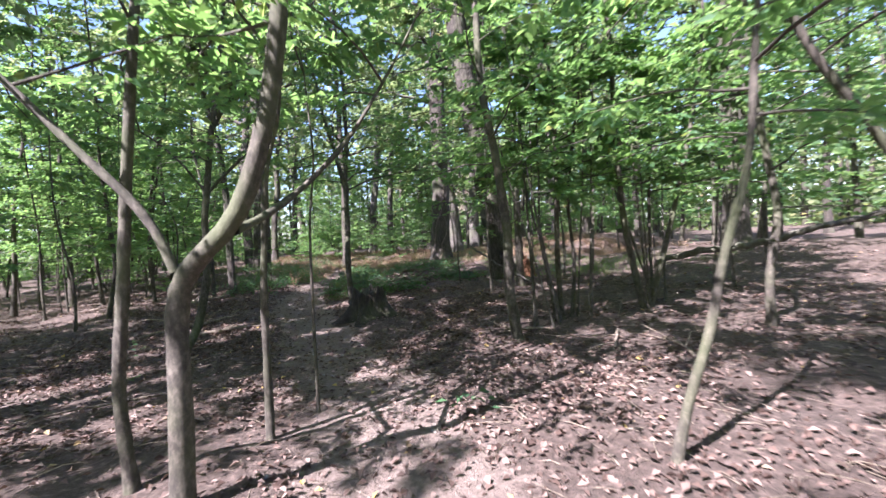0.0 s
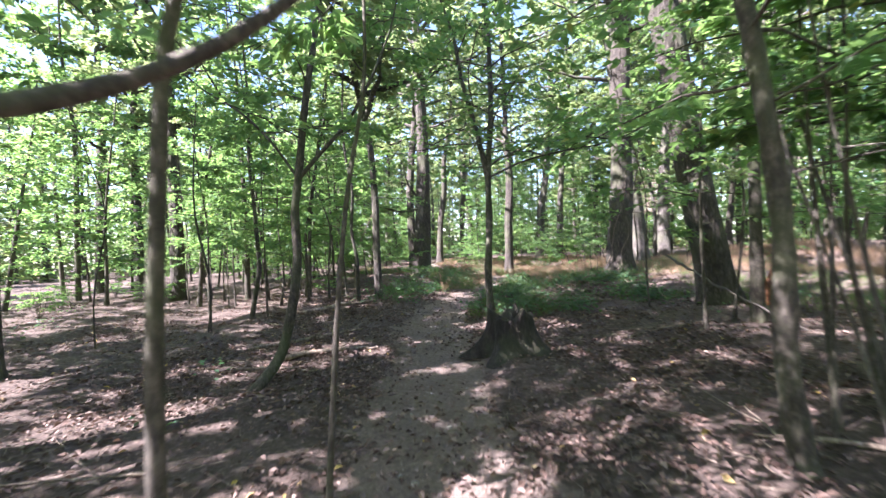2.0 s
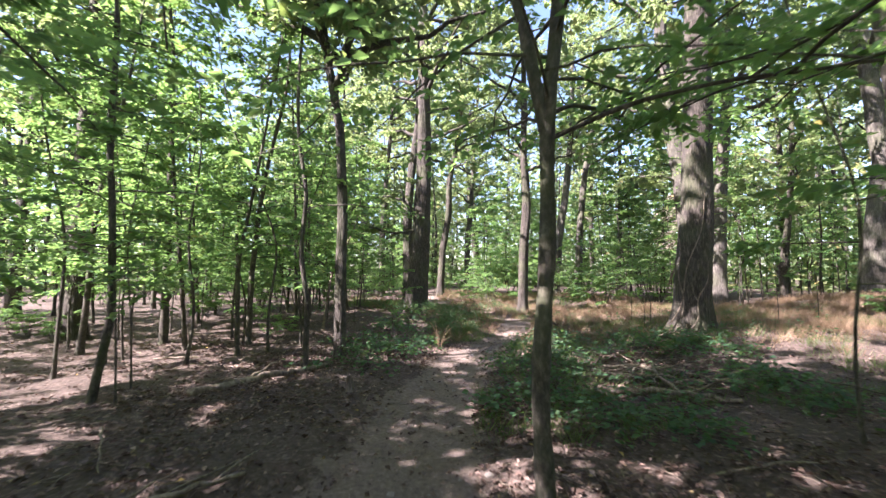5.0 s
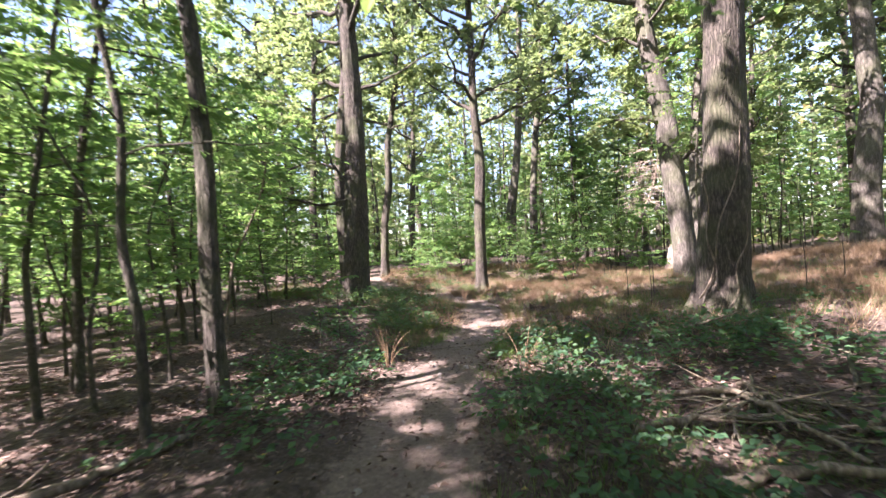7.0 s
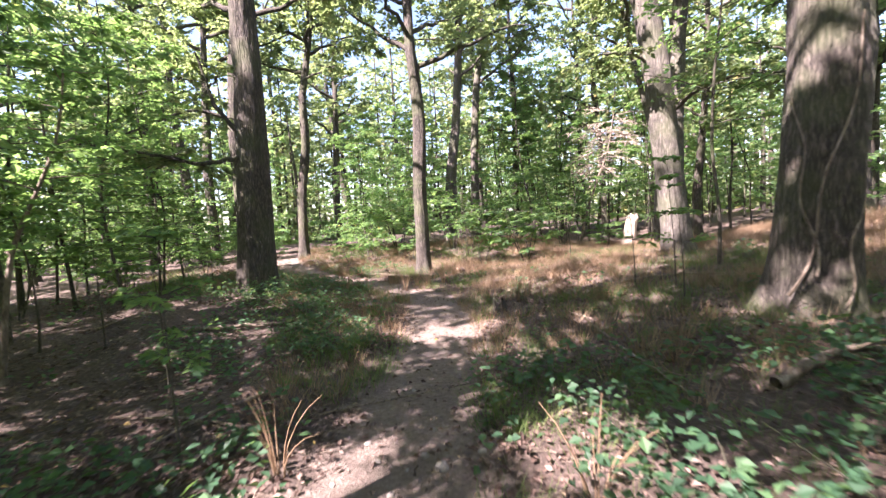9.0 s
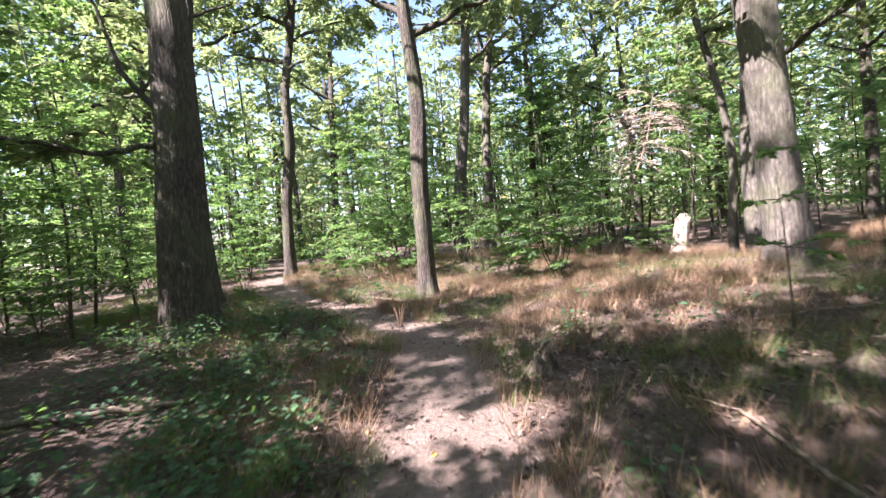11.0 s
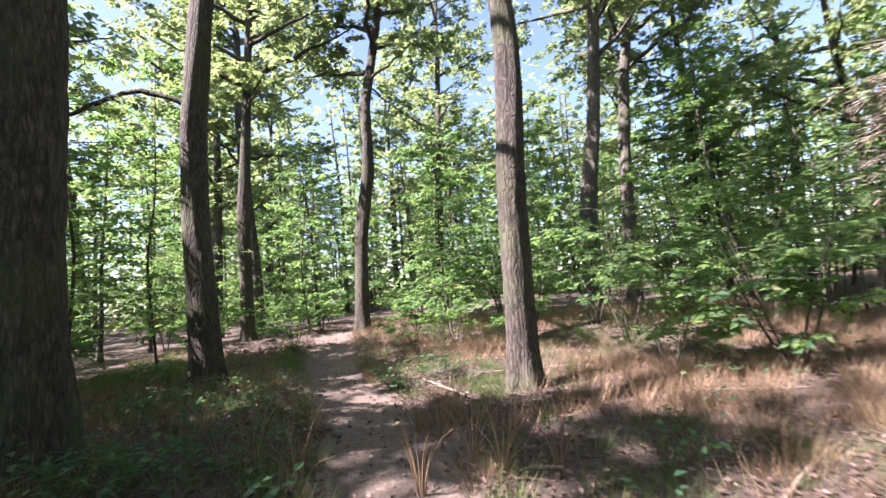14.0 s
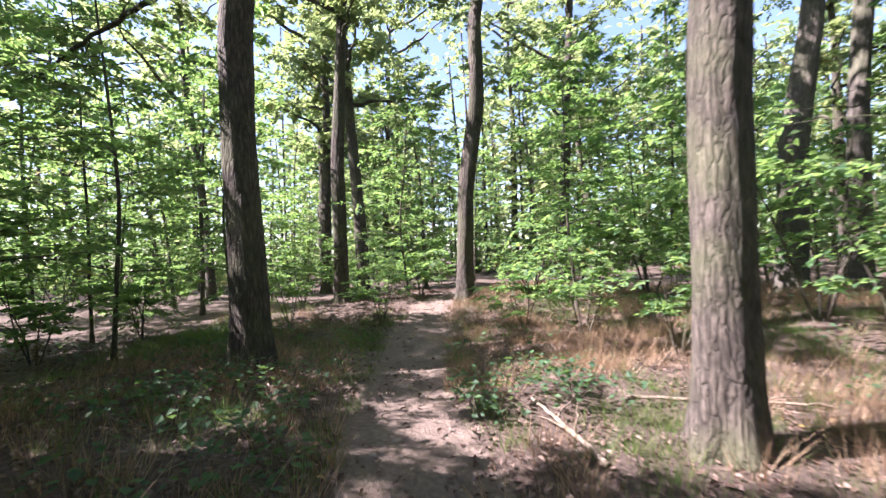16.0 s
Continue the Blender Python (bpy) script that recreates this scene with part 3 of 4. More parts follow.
sapling([(1.02, 6.40, -0.13), (0.93, 6.38, 0.52), (0.95, 6.38, 1.33), (0.85, 6.36, 2.33), (0.76, 6.34, 2.86), (0.73, 6.33, 3.3)], 0.065, seed=27, low=2.0, top=7, branches=36, reach=(0.9, 2.0),
        label="young tree with pale lichen patches among bare stems")
sapling([(1.71, 7.22, 0), (1.69, 7.21, 0.89), (1.73, 7.22, 1.7), (1.77, 7.23, 3.0), (1.72, 7.22, 3.56)], 0.04, seed=28, low=1.9)
sapling([(1.62, 7.1, 0), (1.55, 7.15, 0.6), (1.45, 7.15, 1.2), (1.5, 7.2, 1.9)], 0.022, seed=29, low=1.6, top=3.5, branches=8)
sapling([(1.85, 7.3, 0), (1.95, 7.3, 0.8), (1.9, 7.35, 1.6), (2.05, 7.4, 2.6)], 0.028, seed=30, low=1.7, top=5, branches=12)
sapling([(1.53, 10.23, 0.3), (1.56, 10.23, 2.2), (1.54, 10.23, 4.1), (1.52, 10.22, 5.0)], 0.085, seed=31, low=2.5, top=8)
sapling([(1.47, 3.48, 0), (1.60, 3.49, 0.43), (1.72, 3.49, 0.69), (1.78, 3.5, 1.05), (1.87, 3.5, 1.32), (1.97, 3.51, 1.58), (1.99, 3.51, 1.85)], 0.03, seed=32, low=1.75, top=4.5, branches=16,
        label="crooked pale sapling rising from sunlit leaf litter")
sapling([(4.8, 4.83, 0), (4.47, 4.81, 0.65), (4.13, 4.79, 1.35), (3.82, 4.78, 1.8), (3.53, 4.76, 2.2), (3.28, 4.75, 2.52), (3.11, 4.74, 2.84)], 0.055, seed=33, low=2.0, top=5.5,
        label="young tree leaning far over with mottled bark")
sapling([(3.74, 6.06, 0.08), (3.73, 6.06, 0.68), (3.88, 6.07, 1.29), (3.68, 6.06, 2.4)], 0.05, seed=34, low=1.2, top=6, branches=26)
sapling([(2.88, 7.34, 0.12), (2.66, 7.33, 1.27), (2.60, 7.32, 2.21), (2.60, 7.32, 3.75)], 0.05, seed=35, low=1.8, top=7)
sapling([(2.96, 7.4, 0.12), (3.34, 7.36, 1.38), (3.62, 7.37, 2.45), (3.83, 7.38, 3.52)], 0.042, seed=36, low=1.6, top=6)
sapling([(3.1, 7.6, 0.12), (3.15, 7.7, 1.2), (3.25, 7.8, 2.4), (3.2, 7.9, 3.5)], 0.03, seed=37, low=1.6, top=5)
sapling([(-6.40, 12.64, 0), (-6.38, 12.65, 1.05), (-6.52, 12.62, 1.81), (-6.43, 12.65, 2.83), (-6.58, 12.6, 3.74), (-6.62, 12.6, 4.5)], 0.05, seed=38, low=2.6, top=8, branches=36, reach=(0.9, 2.0), bark=BARK_OAK,
        label="thin wavy dark-stemmed young tree")
big_tree([(-6.23, 13.31, 0), (-6.23, 13.31, 1.41), (-6.21, 13.32, 2.53), (-6.27, 13.3, 4.04), (-6.41, 13.24, 4.9), (-6.47, 13.22, 5.2)], 0.1, seed=39, top=13, crown_low=4.6, boughs=34, leaf=0.17, reach=(1.5, 3.8),
         twigs=14, per=9, sides=20, flare=0.35, label="straight dark young tree with ridged bark")
sapling([(-8.96, 13.74, 0), (-8.91, 13.75, 1.47), (-8.79, 13.8, 2.86), (-8.61, 13.88, 3.97), (-8.29, 14.0, 5.37)], 0.065, seed=40, low=1.8, top=8)
sapling([(-10.97, 13.24, 0), (-10.93, 13.25, 2.06), (-10.95, 13.25, 4.0), (-10.93, 13.25, 5.68)], 0.09, seed=41, low=1.6, top=9, branches=34)
sapling([(-7.15, 9.95, 0), (-6.94, 10.04, 1.02), (-6.98, 10.02, 2.28), (-7.05, 9.99, 3.2), (-7.0, 10.0, 4.14)], 0.05, seed=42, low=1.6, top=7)
sapling([(-8.21, 12.84, 0), (-8.22, 12.83, 1.73), (-7.91, 12.98, 3.57), (-7.64, 13.1, 5.32)], 0.045, seed=43, low=2.0, top=7)

for k, (x, y, h) in enumerate([(-12.3, 22.3, 6), (-13.7, 24.0, 7), (-11.6, 20.6, 6), (-14.8, 26.2, 7), (-13.0, 19.0, 7), (-15.2, 22.2, 8), (-9.7, 30.8, 5), (-15.0, 31.2, 6), (-10.6, 33.0, 6), (-7.9, 32.6, 6)]):
    q = np.random.default_rng(500 + k).uniform(-0.3, 0.3, 4)
    sapling([(x, y, 0), (x + q[0] * 0.5, y + q[1] * 0.5, 1.2), (x + q[0], y + q[1], 2.4), (x + q[2], y + q[3], 4)], 0.035, seed=520 + k, low=0.7, top=h, leaf=0.12, branches=40, reach=(0.9, 2.0), twigs=9, per=9,
            label="leafy young tree with level sprays of bright green leaves", coarse=True)


def dead_tree(x, y, h, seed):
    """A dead young tree leaning over, its bleached bare branches in a level fan."""
    rng = np.random.default_rng(seed)
    base = np.array([x, y, gz(x, y) - 0.03])
    tubes = Tubes()
    stem = resample(grow([(0, 0, -0.1), (0.35, 0.05, 1.3), (0.9, 0.1, 2.8), (1.35, 0.15, 3.8)], h, rng), 0.2)
    tubes.add(stem, 0.07, 0.02, 8, seed=seed)
    ob = thing("dead_tree", base, "dead young tree with bleached bare branches", "tree")
    part_mesh("trunk", tubes.mesh("trunk", BARK_DEAD), ob)
    for b in range(44):
        i = rng.integers(int(len(stem) * 0.55), len(stem))
        a = rng.uniform(0, 6.28)
        t = Tubes()
        spray(rng, Leaves(), t, stem[i], (math.cos(a), math.sin(a) * 0.7, rng.uniform(-0.25, 0.25)), rng.uniform(0.7, 1.9), 0.1, 14, 5, 0.25, 0.014, bare=True)
        part_mesh("branch", t.mesh("branch", STUMP_PALE), ob)


dead_tree(-0.75, 32.4, 5.0, 61)
sapling([(-9.58, 16.82, 0), (-9.53, 16.95, 0.9), (-9.49, 17.07, 1.55), (-9.2, 17.15, 2.1), (-8.9, 17.25, 2.7)], 0.04, seed=62, low=1.9, top=3.6, branches=14, reach=(0.5, 1.2), bark=BARK_DEAD,
        limbs=[([(-9.5, 17.06, 1.5), (-9.85, 17.0, 1.85), (-10.2, 16.95, 2.1)], 0.022)], label="pale forked sapling with few bright green leaves")
for k in range(30):
    q = np.random.default_rng(700 + k)
    y = q.uniform(7, 20)
    x = float(trail_x(y)) - q.uniform(3.2, 9) if k % 4 else float(trail_x(y)) + q.uniform(3.5, 7)
    w = q.uniform(-0.25, 0.25, 6)
    if y > 14 and k % 4 == 0:
        continue
    sapling([(x, y, 0), (x + w[0] * 0.5, y + w[1] * 0.5, 0.9), (x + w[2], y + w[3], 2.0), (x + w[4] * 1.5, y + w[5] * 1.5, 3.3)], q.uniform(0.012, 0.03), seed=720 + k, low=1.2, top=q.uniform(3.5, 6), branches=13, reach=(0.5, 1.4),
            label="thin bare-stemmed sapling with few green leaves", coarse=True)

for k in range(16):
    q = np.random.default_rng(800 + k)
    cx, cy = (1.65, 7.1) if k < 7 else ((3.0, 7.4) if k < 12 else (4.6, 8.4))
    x, y = cx + q.uniform(-0.4, 0.4), cy + q.uniform(-0.35, 0.35)
    a, ln = q.uniform(0, 6.28), q.uniform(0.1, 0.55)
    dx, dy = math.cos(a) * ln, math.sin(a) * ln
    sapling([(x, y, 0), (x + dx * 0.4, y + dy * 0.4, 0.8), (x + dx, y + dy, 1.7), (x + dx * 1.5, y + dy * 1.3, 2.8)], q.uniform(0.011, 0.024), seed=820 + k, low=1.5, top=q.uniform(3.0, 5.0), branches=8, reach=(0.4, 1.1),
            label="thin bare stem in a clump of coppice shoots", coarse=True, bark=BARK_YOUNG if k % 3 else BARK_PALE, group="coppice shoots")

for k, (x, y, h) in enumerate([(-6.0, 15.3, 1.2), (-1.3, 19.5, 1.9), (-1.75, 19.9, 1.5), (-7.2, 16.6, 1.3), (-9.4, 18.0, 1.6), (-10.9, 22.4, 1.4), (-2.0, 25.5, 1.3), (1.47, 20.0, 1.7), (2.44, 20.8, 1.9), (-1.43, 18.8, 1.5)]):
    sapling([(x, y, 0), (x + 0.03, y, h * 0.4), (x - 0.02, y + 0.03, h * 0.8)], 0.011, seed=560 + k, low=h * 0.45, top=h, leaf=0.075, branches=8, reach=(0.2, 0.45), twigs=5, per=6,
            label="thin knee-high seedling tree among grass", name="seedling", group="seedlings", coarse=True)

# ---- wood on all sides: repeated trees ----
PROTO = []
for k in range(7):
    rk = np.random.default_rng(100 + k)
    a, b = rk.uniform(-0.35, 0.35, 2)
    spots = [(-15.5, 18.0), (-16.0, 22.0), (-12.5, 8.0), (6.0, 9.5), (7.5, 14.0), (-9.5, 36.5), (-17.0, 12.0)]
    x0, y0 = spots[k]
    PROTO.append(sapling([(x0, y0, 0), (x0 + a * 0.4, y0 + b * 0.3, 1.2), (x0 + a * 0.6, y0 + b, 2.5), (x0 + a * 1.5, y0 + b * 1.3, 4.2)], rk.uniform(0.035, 0.07), top=rk.uniform(5.5, 8.5),
                         low=rk.uniform(0.8, 1.7), leaf=0.13, branches=30, seed=200 + k, reach=(0.8, 2.0), twigs=9, per=8, group="undergrowth trees", coarse=True, tilt=0.6))
FAR = []
for k in range(5):
    rk = np.random.default_rng(150 + k)
    a, b = rk.uniform(-0.4, 0.4, 2)
    x0, y0 = [(-19.0, 36.0), (-24.0, 24.0), (13.0, 30.0), (-3.0, 42.0), (12.0, 12.0)][k]
    FAR.append(sapling([(x0, y0, 0), (x0 + a * 0.4, y0 + b * 0.3, 1.2), (x0 + a, y0 + b, 3.5), (x0 + a * 1.5, y0 + b * 1.3, 5)], rk.uniform(0.05, 0.1), top=rk.uniform(7, 12), low=rk.uniform(0.4, 1.2), leaf=0.2,
                       branches=36, seed=250 + k, reach=(1.0, 2.3), twigs=7, per=6, group="undergrowth trees", coarse=True, tilt=0.9))
TALL = []
for k in range(4):
    rk = np.random.default_rng(300 + k)
    x0, y0 = [(-21.0, 16.0), (11.5, 21.0), (-22.0, 33.0), (-13.0, 3.0)][k]
    TALL.append(big_tree([(x0, y0, 0), (x0 + 0.1, y0, 2.5), (x0 + 0.2 * k - 0.3, y0 + 0.2, 6.0)], rk.uniform(0.16, 0.25), top=rk.uniform(14, 18), crown_low=5.0, seed=320 + k, boughs=18, leaf=0.26, twigs=10, per=7,
                         bark=BARK_OAK, sides=18, step=0.3))


def scatter(n, seed, accept, gap, taken):
    rng = np.random.default_rng(seed)
    out, tries = [], 0
    while len(out) < n and tries < n * 60:
        tries += 1
        x, y = rng.uniform(-48, 36), rng.uniform(-24, 72)
        if not accept(x, y):
            continue
        if any((x - a) ** 2 + (y - b) ** 2 < gap * gap for a, b in taken):
            continue
        taken.append((x, y))
        out.append((x, y, rng.uniform(0, 360), rng.uniform(0.8, 1.25)))
    return out


def open_glade(x, y):
    """The grassy clearing beside the path."""
    return -13 < x - trail_x(y) < 11 and 13 < y < 33 and x > trail_x(y) - 4 or (-5 < x < 7 and 20 < y < 36)


def for_sapling(x, y):
    d = float(trail_dist(np.array([x]), np.array([y]))[0])
    side = x - trail_x(y)
    if y < 16:
        need = 5.0 if side < 0 else 4.5
    else:
        need = 5.5
    if d < need or open_glade(x, y):
        return False
    if -9 < x < -2 and y > 14 and y < 34 and side < 0 and d < 5:
        return False
    if -17 < x < -6 and 30 < y < 44 and (int(x * 7) + int(y * 5)) % 2:
        return False
    return d < 21


taken = [(-0.5, 17.8), (1.4, 12.5), (-9.3, 21.7), (-11.5, 25), (-12.7, 30.8), (-6.4, 26.1), (0.1, 23.3), (2.7, 30), (5.4, 25.9), (-16, 29.5), (2, 35)]
big_spots = list(taken)


def for_tall(x, y):
    d = float(trail_dist(np.array([x]), np.array([y]))[0])
    if -26 < x < -5 and 28 < y < 44:
        return False
    return d > (10 if y > 12 else 7) and not open_glade(x, y)


for i, (x, y, turn, sc) in enumerate(scatter(32, 5, for_tall, 5.5, big_spots)):
    copy_thing(TALL[i % 4], pose(x, y, gz(x, y) - 0.05, 0, 0, turn) @ Matrix.Scale(sc * 0.95, 4))
# the four trees at y < 6 are added only to shade the walk
for i, (x, y, sc) in enumerate([(-13.6, 12.8, 1.0), (-6.9, 5.8, 0.95), (-19.5, 33.0, 1.1), (-25.0, 29.5, 1.0), (-15.0, 41.0, 1.15), (-1.9, -5.8, 0.85), (-5.7, 3.1, 0.8), (-7.6, 0.0, 0.85), (4.8, 34.2, 0.85), (8.2, 29.3, 0.9), (9.8, 36.0, 1.0), (1.6, 38.6, 0.95), (6.4, 41.0, 1.0), (8.8, 22.6, 0.85), (-3.2, 39.6, 0.9)]):
    copy_thing(TALL[i % 4], pose(x, y, gz(x, y) - 0.05, 0, 0, 70 * i) @ Matrix.Scale(sc, 4))
    taken.append((x, y))
for i, (x, y, turn, sc) in enumerate(scatter(150, 8, for_sapling, 1.8, taken)):
    if float(trail_dist(np.array([x]), np.array([y]))[0]) < 12:
        copy_thing(PROTO[i % 7], pose(x, y, gz(x, y) - 0.03, 0, 0, turn) @ Matrix.Scale(sc, 4))
    else:
        copy_thing(FAR[i % 5], pose(x, y, gz(x, y) - 0.03, 0, 0, turn) @ Matrix.Scale(sc, 4))
for i, (x, y, turn, sc) in enumerate(scatter(3, 25, lambda x, y: -42 < x < 14 and 38 < y < 62 and abs(x + 0.55 * y + 8) < 22, 3.6, big_spots)):
    copy_thing(TALL[i % 4], pose(x, y, gz(x, y) - 0.05, 0, 0, turn) @ Matrix.Scale(sc * 1.15, 4))
# a close thicket of thin stems behind the clearing
POLES = []
for k, (x0, y0) in enumerate([(-2.6, 35.2), (3.4, 36.4), (6.3, 34.6)]):
    q = np.random.default_rng(1300 + k).uniform(-0.3, 0.3, 4)
    POLES.append(sapling([(x0, y0, 0), (x0 + q[0] * 0.4, y0, 1.5), (x0 + q[1], y0 + q[2], 3.2), (x0 + q[3] * 1.5, y0 + q[2], 5.0)], 0.055, seed=1310 + k, low=2.7, top=8.5, leaf=0.17, branches=26, reach=(0.8, 1.9), twigs=7, per=7,
                         coarse=True, bark=BARK_OAK, label="dark straight thin-stemmed tree in a close thicket", group="thicket stems"))
for i, (x, y, turn, sc) in enumerate(scatter(44, 19, lambda x, y: -4 < x < 11 and 33.8 < y < 41 and y > 35.5 - 0.1 * x, 0.75, [(-0.75, 32.4), (0.95, 31.0)])):
    copy_thing(POLES[i % 3], pose(x, y, gz(x, y) - 0.03, 0, 0, turn) @ Matrix.Scale(sc * 0.85, 4))
for i, (x, y, turn, sc) in enumerate(scatter(28, 18, lambda x, y: -4 < x < 16 and 36.5 < y < 46, 1.0, taken)):
    copy_thing(FAR[i % 5], pose(x, y, gz(x, y) - 0.03, 0, 0, turn) @ Matrix.Scale(sc * 0.8, 4))


# ---- shrubs ----
def shrub(x, y, h, seed, leaf=0.1, n=22, label="low leafy green shrub"):
    rng = np.random.default_rng(seed)
    base = np.array([x, y, gz(x, y) - 0.02])
    leaves = Leaves()
    ob = thing("shrub", base, label, "shrub", "shrubs")
    for s in range(4):
        az = s * 1.7 + rng.uniform(0, 1)
        tip = np.array([math.cos(az) * h * 0.35, math.sin(az) * h * 0.35, h * rng.uniform(0.8, 1.1)])
        line = resample([(0.03 * math.cos(az), 0.03 * math.sin(az), -0.04), tip * 0.4 + rng.normal(0, 0.05, 3), tip], 0.1)
        tubes = Tubes()
        tubes.add(line, 0.014, 0.004, 5)
        for b in range(n // 4):
            i = rng.integers(len(line) // 3, len(line))
            a2 = rng.uniform(0, 6.28)
            spray(rng, leaves, tubes, line[i], (math.cos(a2), math.sin(a2), rng.uniform(0, 0.5)), h * rng.uniform(0.3, 0.55), leaf, 7, 7, 0.15, 0.005)
        part_mesh("stem", tubes.mesh("stem", BARK_YOUNG), ob)
    part_mesh("foliage", leaves.mesh("foliage", LEAF_YOUNG, clear=clear_walk, at=base), ob)
    return ob


SHRUBS = [shrub(-4.6, 27.0, 1.55, 57, leaf=0.085, n=40, label="spreading leafy shrub with thin stem in dry grass"), shrub(-3.0, 29.2, 1.9, 51), shrub(-10.2, 31.5, 1.5, 52), shrub(-15.5, 24.8, 1.3, 53)]
rs = np.random.default_rng(77)
for x, y, s in [(-1.6, 31.0, 1.2), (-4.5, 31.5, 1.3), (-7.5, 31.0, 1.2), (-9.0, 33.0, 1.4), (-11.0, 34.5, 1.3), (-14.8, 31.5, 1.0), (-15.0, 27.5, 0.9), (-14.2, 23.2, 0.9), (-13.0, 28.5, 0.7),
                (-8.9, 29.3, 0.9), (-7.4, 28.9, 0.7), (-10.0, 29.3, 0.7), (-3.2, 27.0, 0.9), (-1.2, 33.5, 1.2), (0.0, 30.2, 0.7), (-6.0, 30.6, 1.0), (-12.2, 33.2, 1.3), (-17.0, 29.0, 1.1), (-16.0, 20.5, 1.1),
                (-13.0, 17.0, 1.0), (-13.5, 20.0, 1.2), (4.0, 20.5, 0.6), (7.0, 18.0, 0.9), (-5.2, 28.8, 0.8)]:
    copy_thing(SHRUBS[int(rs.integers(1, 4))], pose(x, y, gz(x, y) - 0.02, 0, 0, rs.uniform(0, 360)) @ Matrix.Scale(s * rs.uniform(1.1, 1.7), 4))

for x, y, turn, sc in scatter(44, 29, lambda x, y: (-30 < x < -14.5 and 19 < y < 40) or (-19 < x < -9 and 6 < y < 18), 1.3, list(big_spots)):
    copy_thing(SHRUBS[int(rs.integers(1, 4))], pose(x, y, gz(x, y) - 0.02, 0, 0, turn) @ Matrix.Scale(sc * (1.0 if y > 18.5 else 0.65), 4))

# ---- far woods ----


def far_woods():
    rng = np.random.default_rng(9)
    leaves, tubes = Leaves(), Tubes()
    for i in range(520):
        a = rng.uniform(0, 2 * math.pi)
        d = 37 + 42 * rng.random() ** 1.2
        x, y = -5 + d * math.cos(a), 18 + d * math.sin(a)
        h = rng.uniform(12, 23)
        z0 = gz(x, y)
        tubes.add(np.array([(x, y, z0 - 0.2), (x + 0.2, y, z0 + h * 0.5), (x + rng.uniform(-0.6, 0.6), y, z0 + h)]), rng.uniform(0.1, 0.26), 0.05, 7)
        n = 260
        hh = rng.uniform(0.0, 1.05, n) ** 1.4
        rad = 2.8 * np.sqrt(rng.random(n)) * (0.6 + 0.6 * np.sin(hh * 3))
        th = rng.uniform(0, 6.28, n)
        p = np.stack([x + rad * np.cos(th), y + rad * np.sin(th), z0 + h * hh], 1)
        d2 = rng.normal(0, 1, (n, 3))
        d2[:, 2] *= 0.4
        leaves.add(p, d2, np.array([0, 0, 1.0]) + rng.normal(0, 0.5, (n, 3)), rng.uniform(0.4, 0.8, n) * (0.55 + d / 70))
    ob = thing("far_woods", (0, 0, 0), "distant green woodland closing the view", "woods")
    ob["kind"] = "stuff"
    part_mesh("trunks", tubes.mesh("trunks", BARK_OAK), ob, kind="stuff")
    part_mesh("foliage", leaves.mesh("foliage", LEAF_OAK, 0.7, 0.1), ob, kind="stuff")


far_woods()


# ---- forest floor: litter, herbs and grass ----


def field(n, seed, mask, box=(-17, 9, -1, 38)):
    """n places inside the box, kept with the chance that mask gives."""
    rng = np.random.default_rng(seed)
    x, y = rng.uniform(box[0], box[1], n), rng.uniform(box[2], box[3], n)
    k = rng.random(n) < mask(x, y)
    return x[k], y[k], rng


def litter_mask(x, y):
    d = trail_dist(x, y)
    m = np.where(d < 0.5, np.where(y < 8, 0.5, 0.22), np.where(d < 3.5, 1.0, np.where(d < 7, 0.4, 0.1)))
    return m * np.where(y > 16, 0.5, 1.0) * (0.55 + 0.45 * wave(x, y, 1.4, 5))


def build_litter():
    x, y, rng = field(540000, 31, litter_mask)
    n = len(x)
    lv = Leaves()
    p = np.stack([x, y, ground_z(x, y) + rng.uniform(0.004, 0.035, n)], 1)
    th = rng.uniform(0, 6.28, n)
    d = np.stack([np.cos(th), np.sin(th), rng.normal(0, 0.22, n)], 1)
    lv.add(p, d, np.array([0, 0, 1.0]) + rng.normal(0, 0.4, (n, 3)), rng.uniform(0.032, 0.078, n))
    tagged(new("leaf_litter", lv.mesh("leaf_litter", LEAF_DRY, 0.6, 0.14)), "fallen brown leaves strewn over the woodland floor", "leaf litter", kind="stuff")


build_litter()


def side_of(x, y):
    return x - np.interp(y, TR[:, 1], TR[:, 0])


def dry_mask(x, y):
    s, d = side_of(x, y), trail_dist(x, y)
    right = (s > 0) & (y > 15) & (y < 36) & (d > 0.4) & (d < 12)
    left = (s < 0) & (y > 15.5) & (y < 28) & (d > 0.4) & (d < 0.9 + 0.35 * (y - 15))
    patch = np.clip(0.5 + 0.6 * wave(x, y, 0.9, 7) + 0.35 * wave(x, y, 2.6, 3), 0, 1)
    return (right * np.clip((y - 15) / 4, 0, 1) + 0.45 * left) * patch


def green_mask(x, y):
    s, d = side_of(x, y), trail_dist(x, y)
    right = (s > 0) & (y > 11) & (y < 36) & (d > 0.5) & (d < 9)
    left = (s < 0) & (y > 14.5) & (y < 29) & (d > 0.4) & (d < 0.9 + 0.4 * (y - 14.5)) & (d < 5)
    return (0.7 * right + 0.9 * left) * np.clip(0.45 - 0.7 * wave(x, y, 0.9, 7), 0, 1)


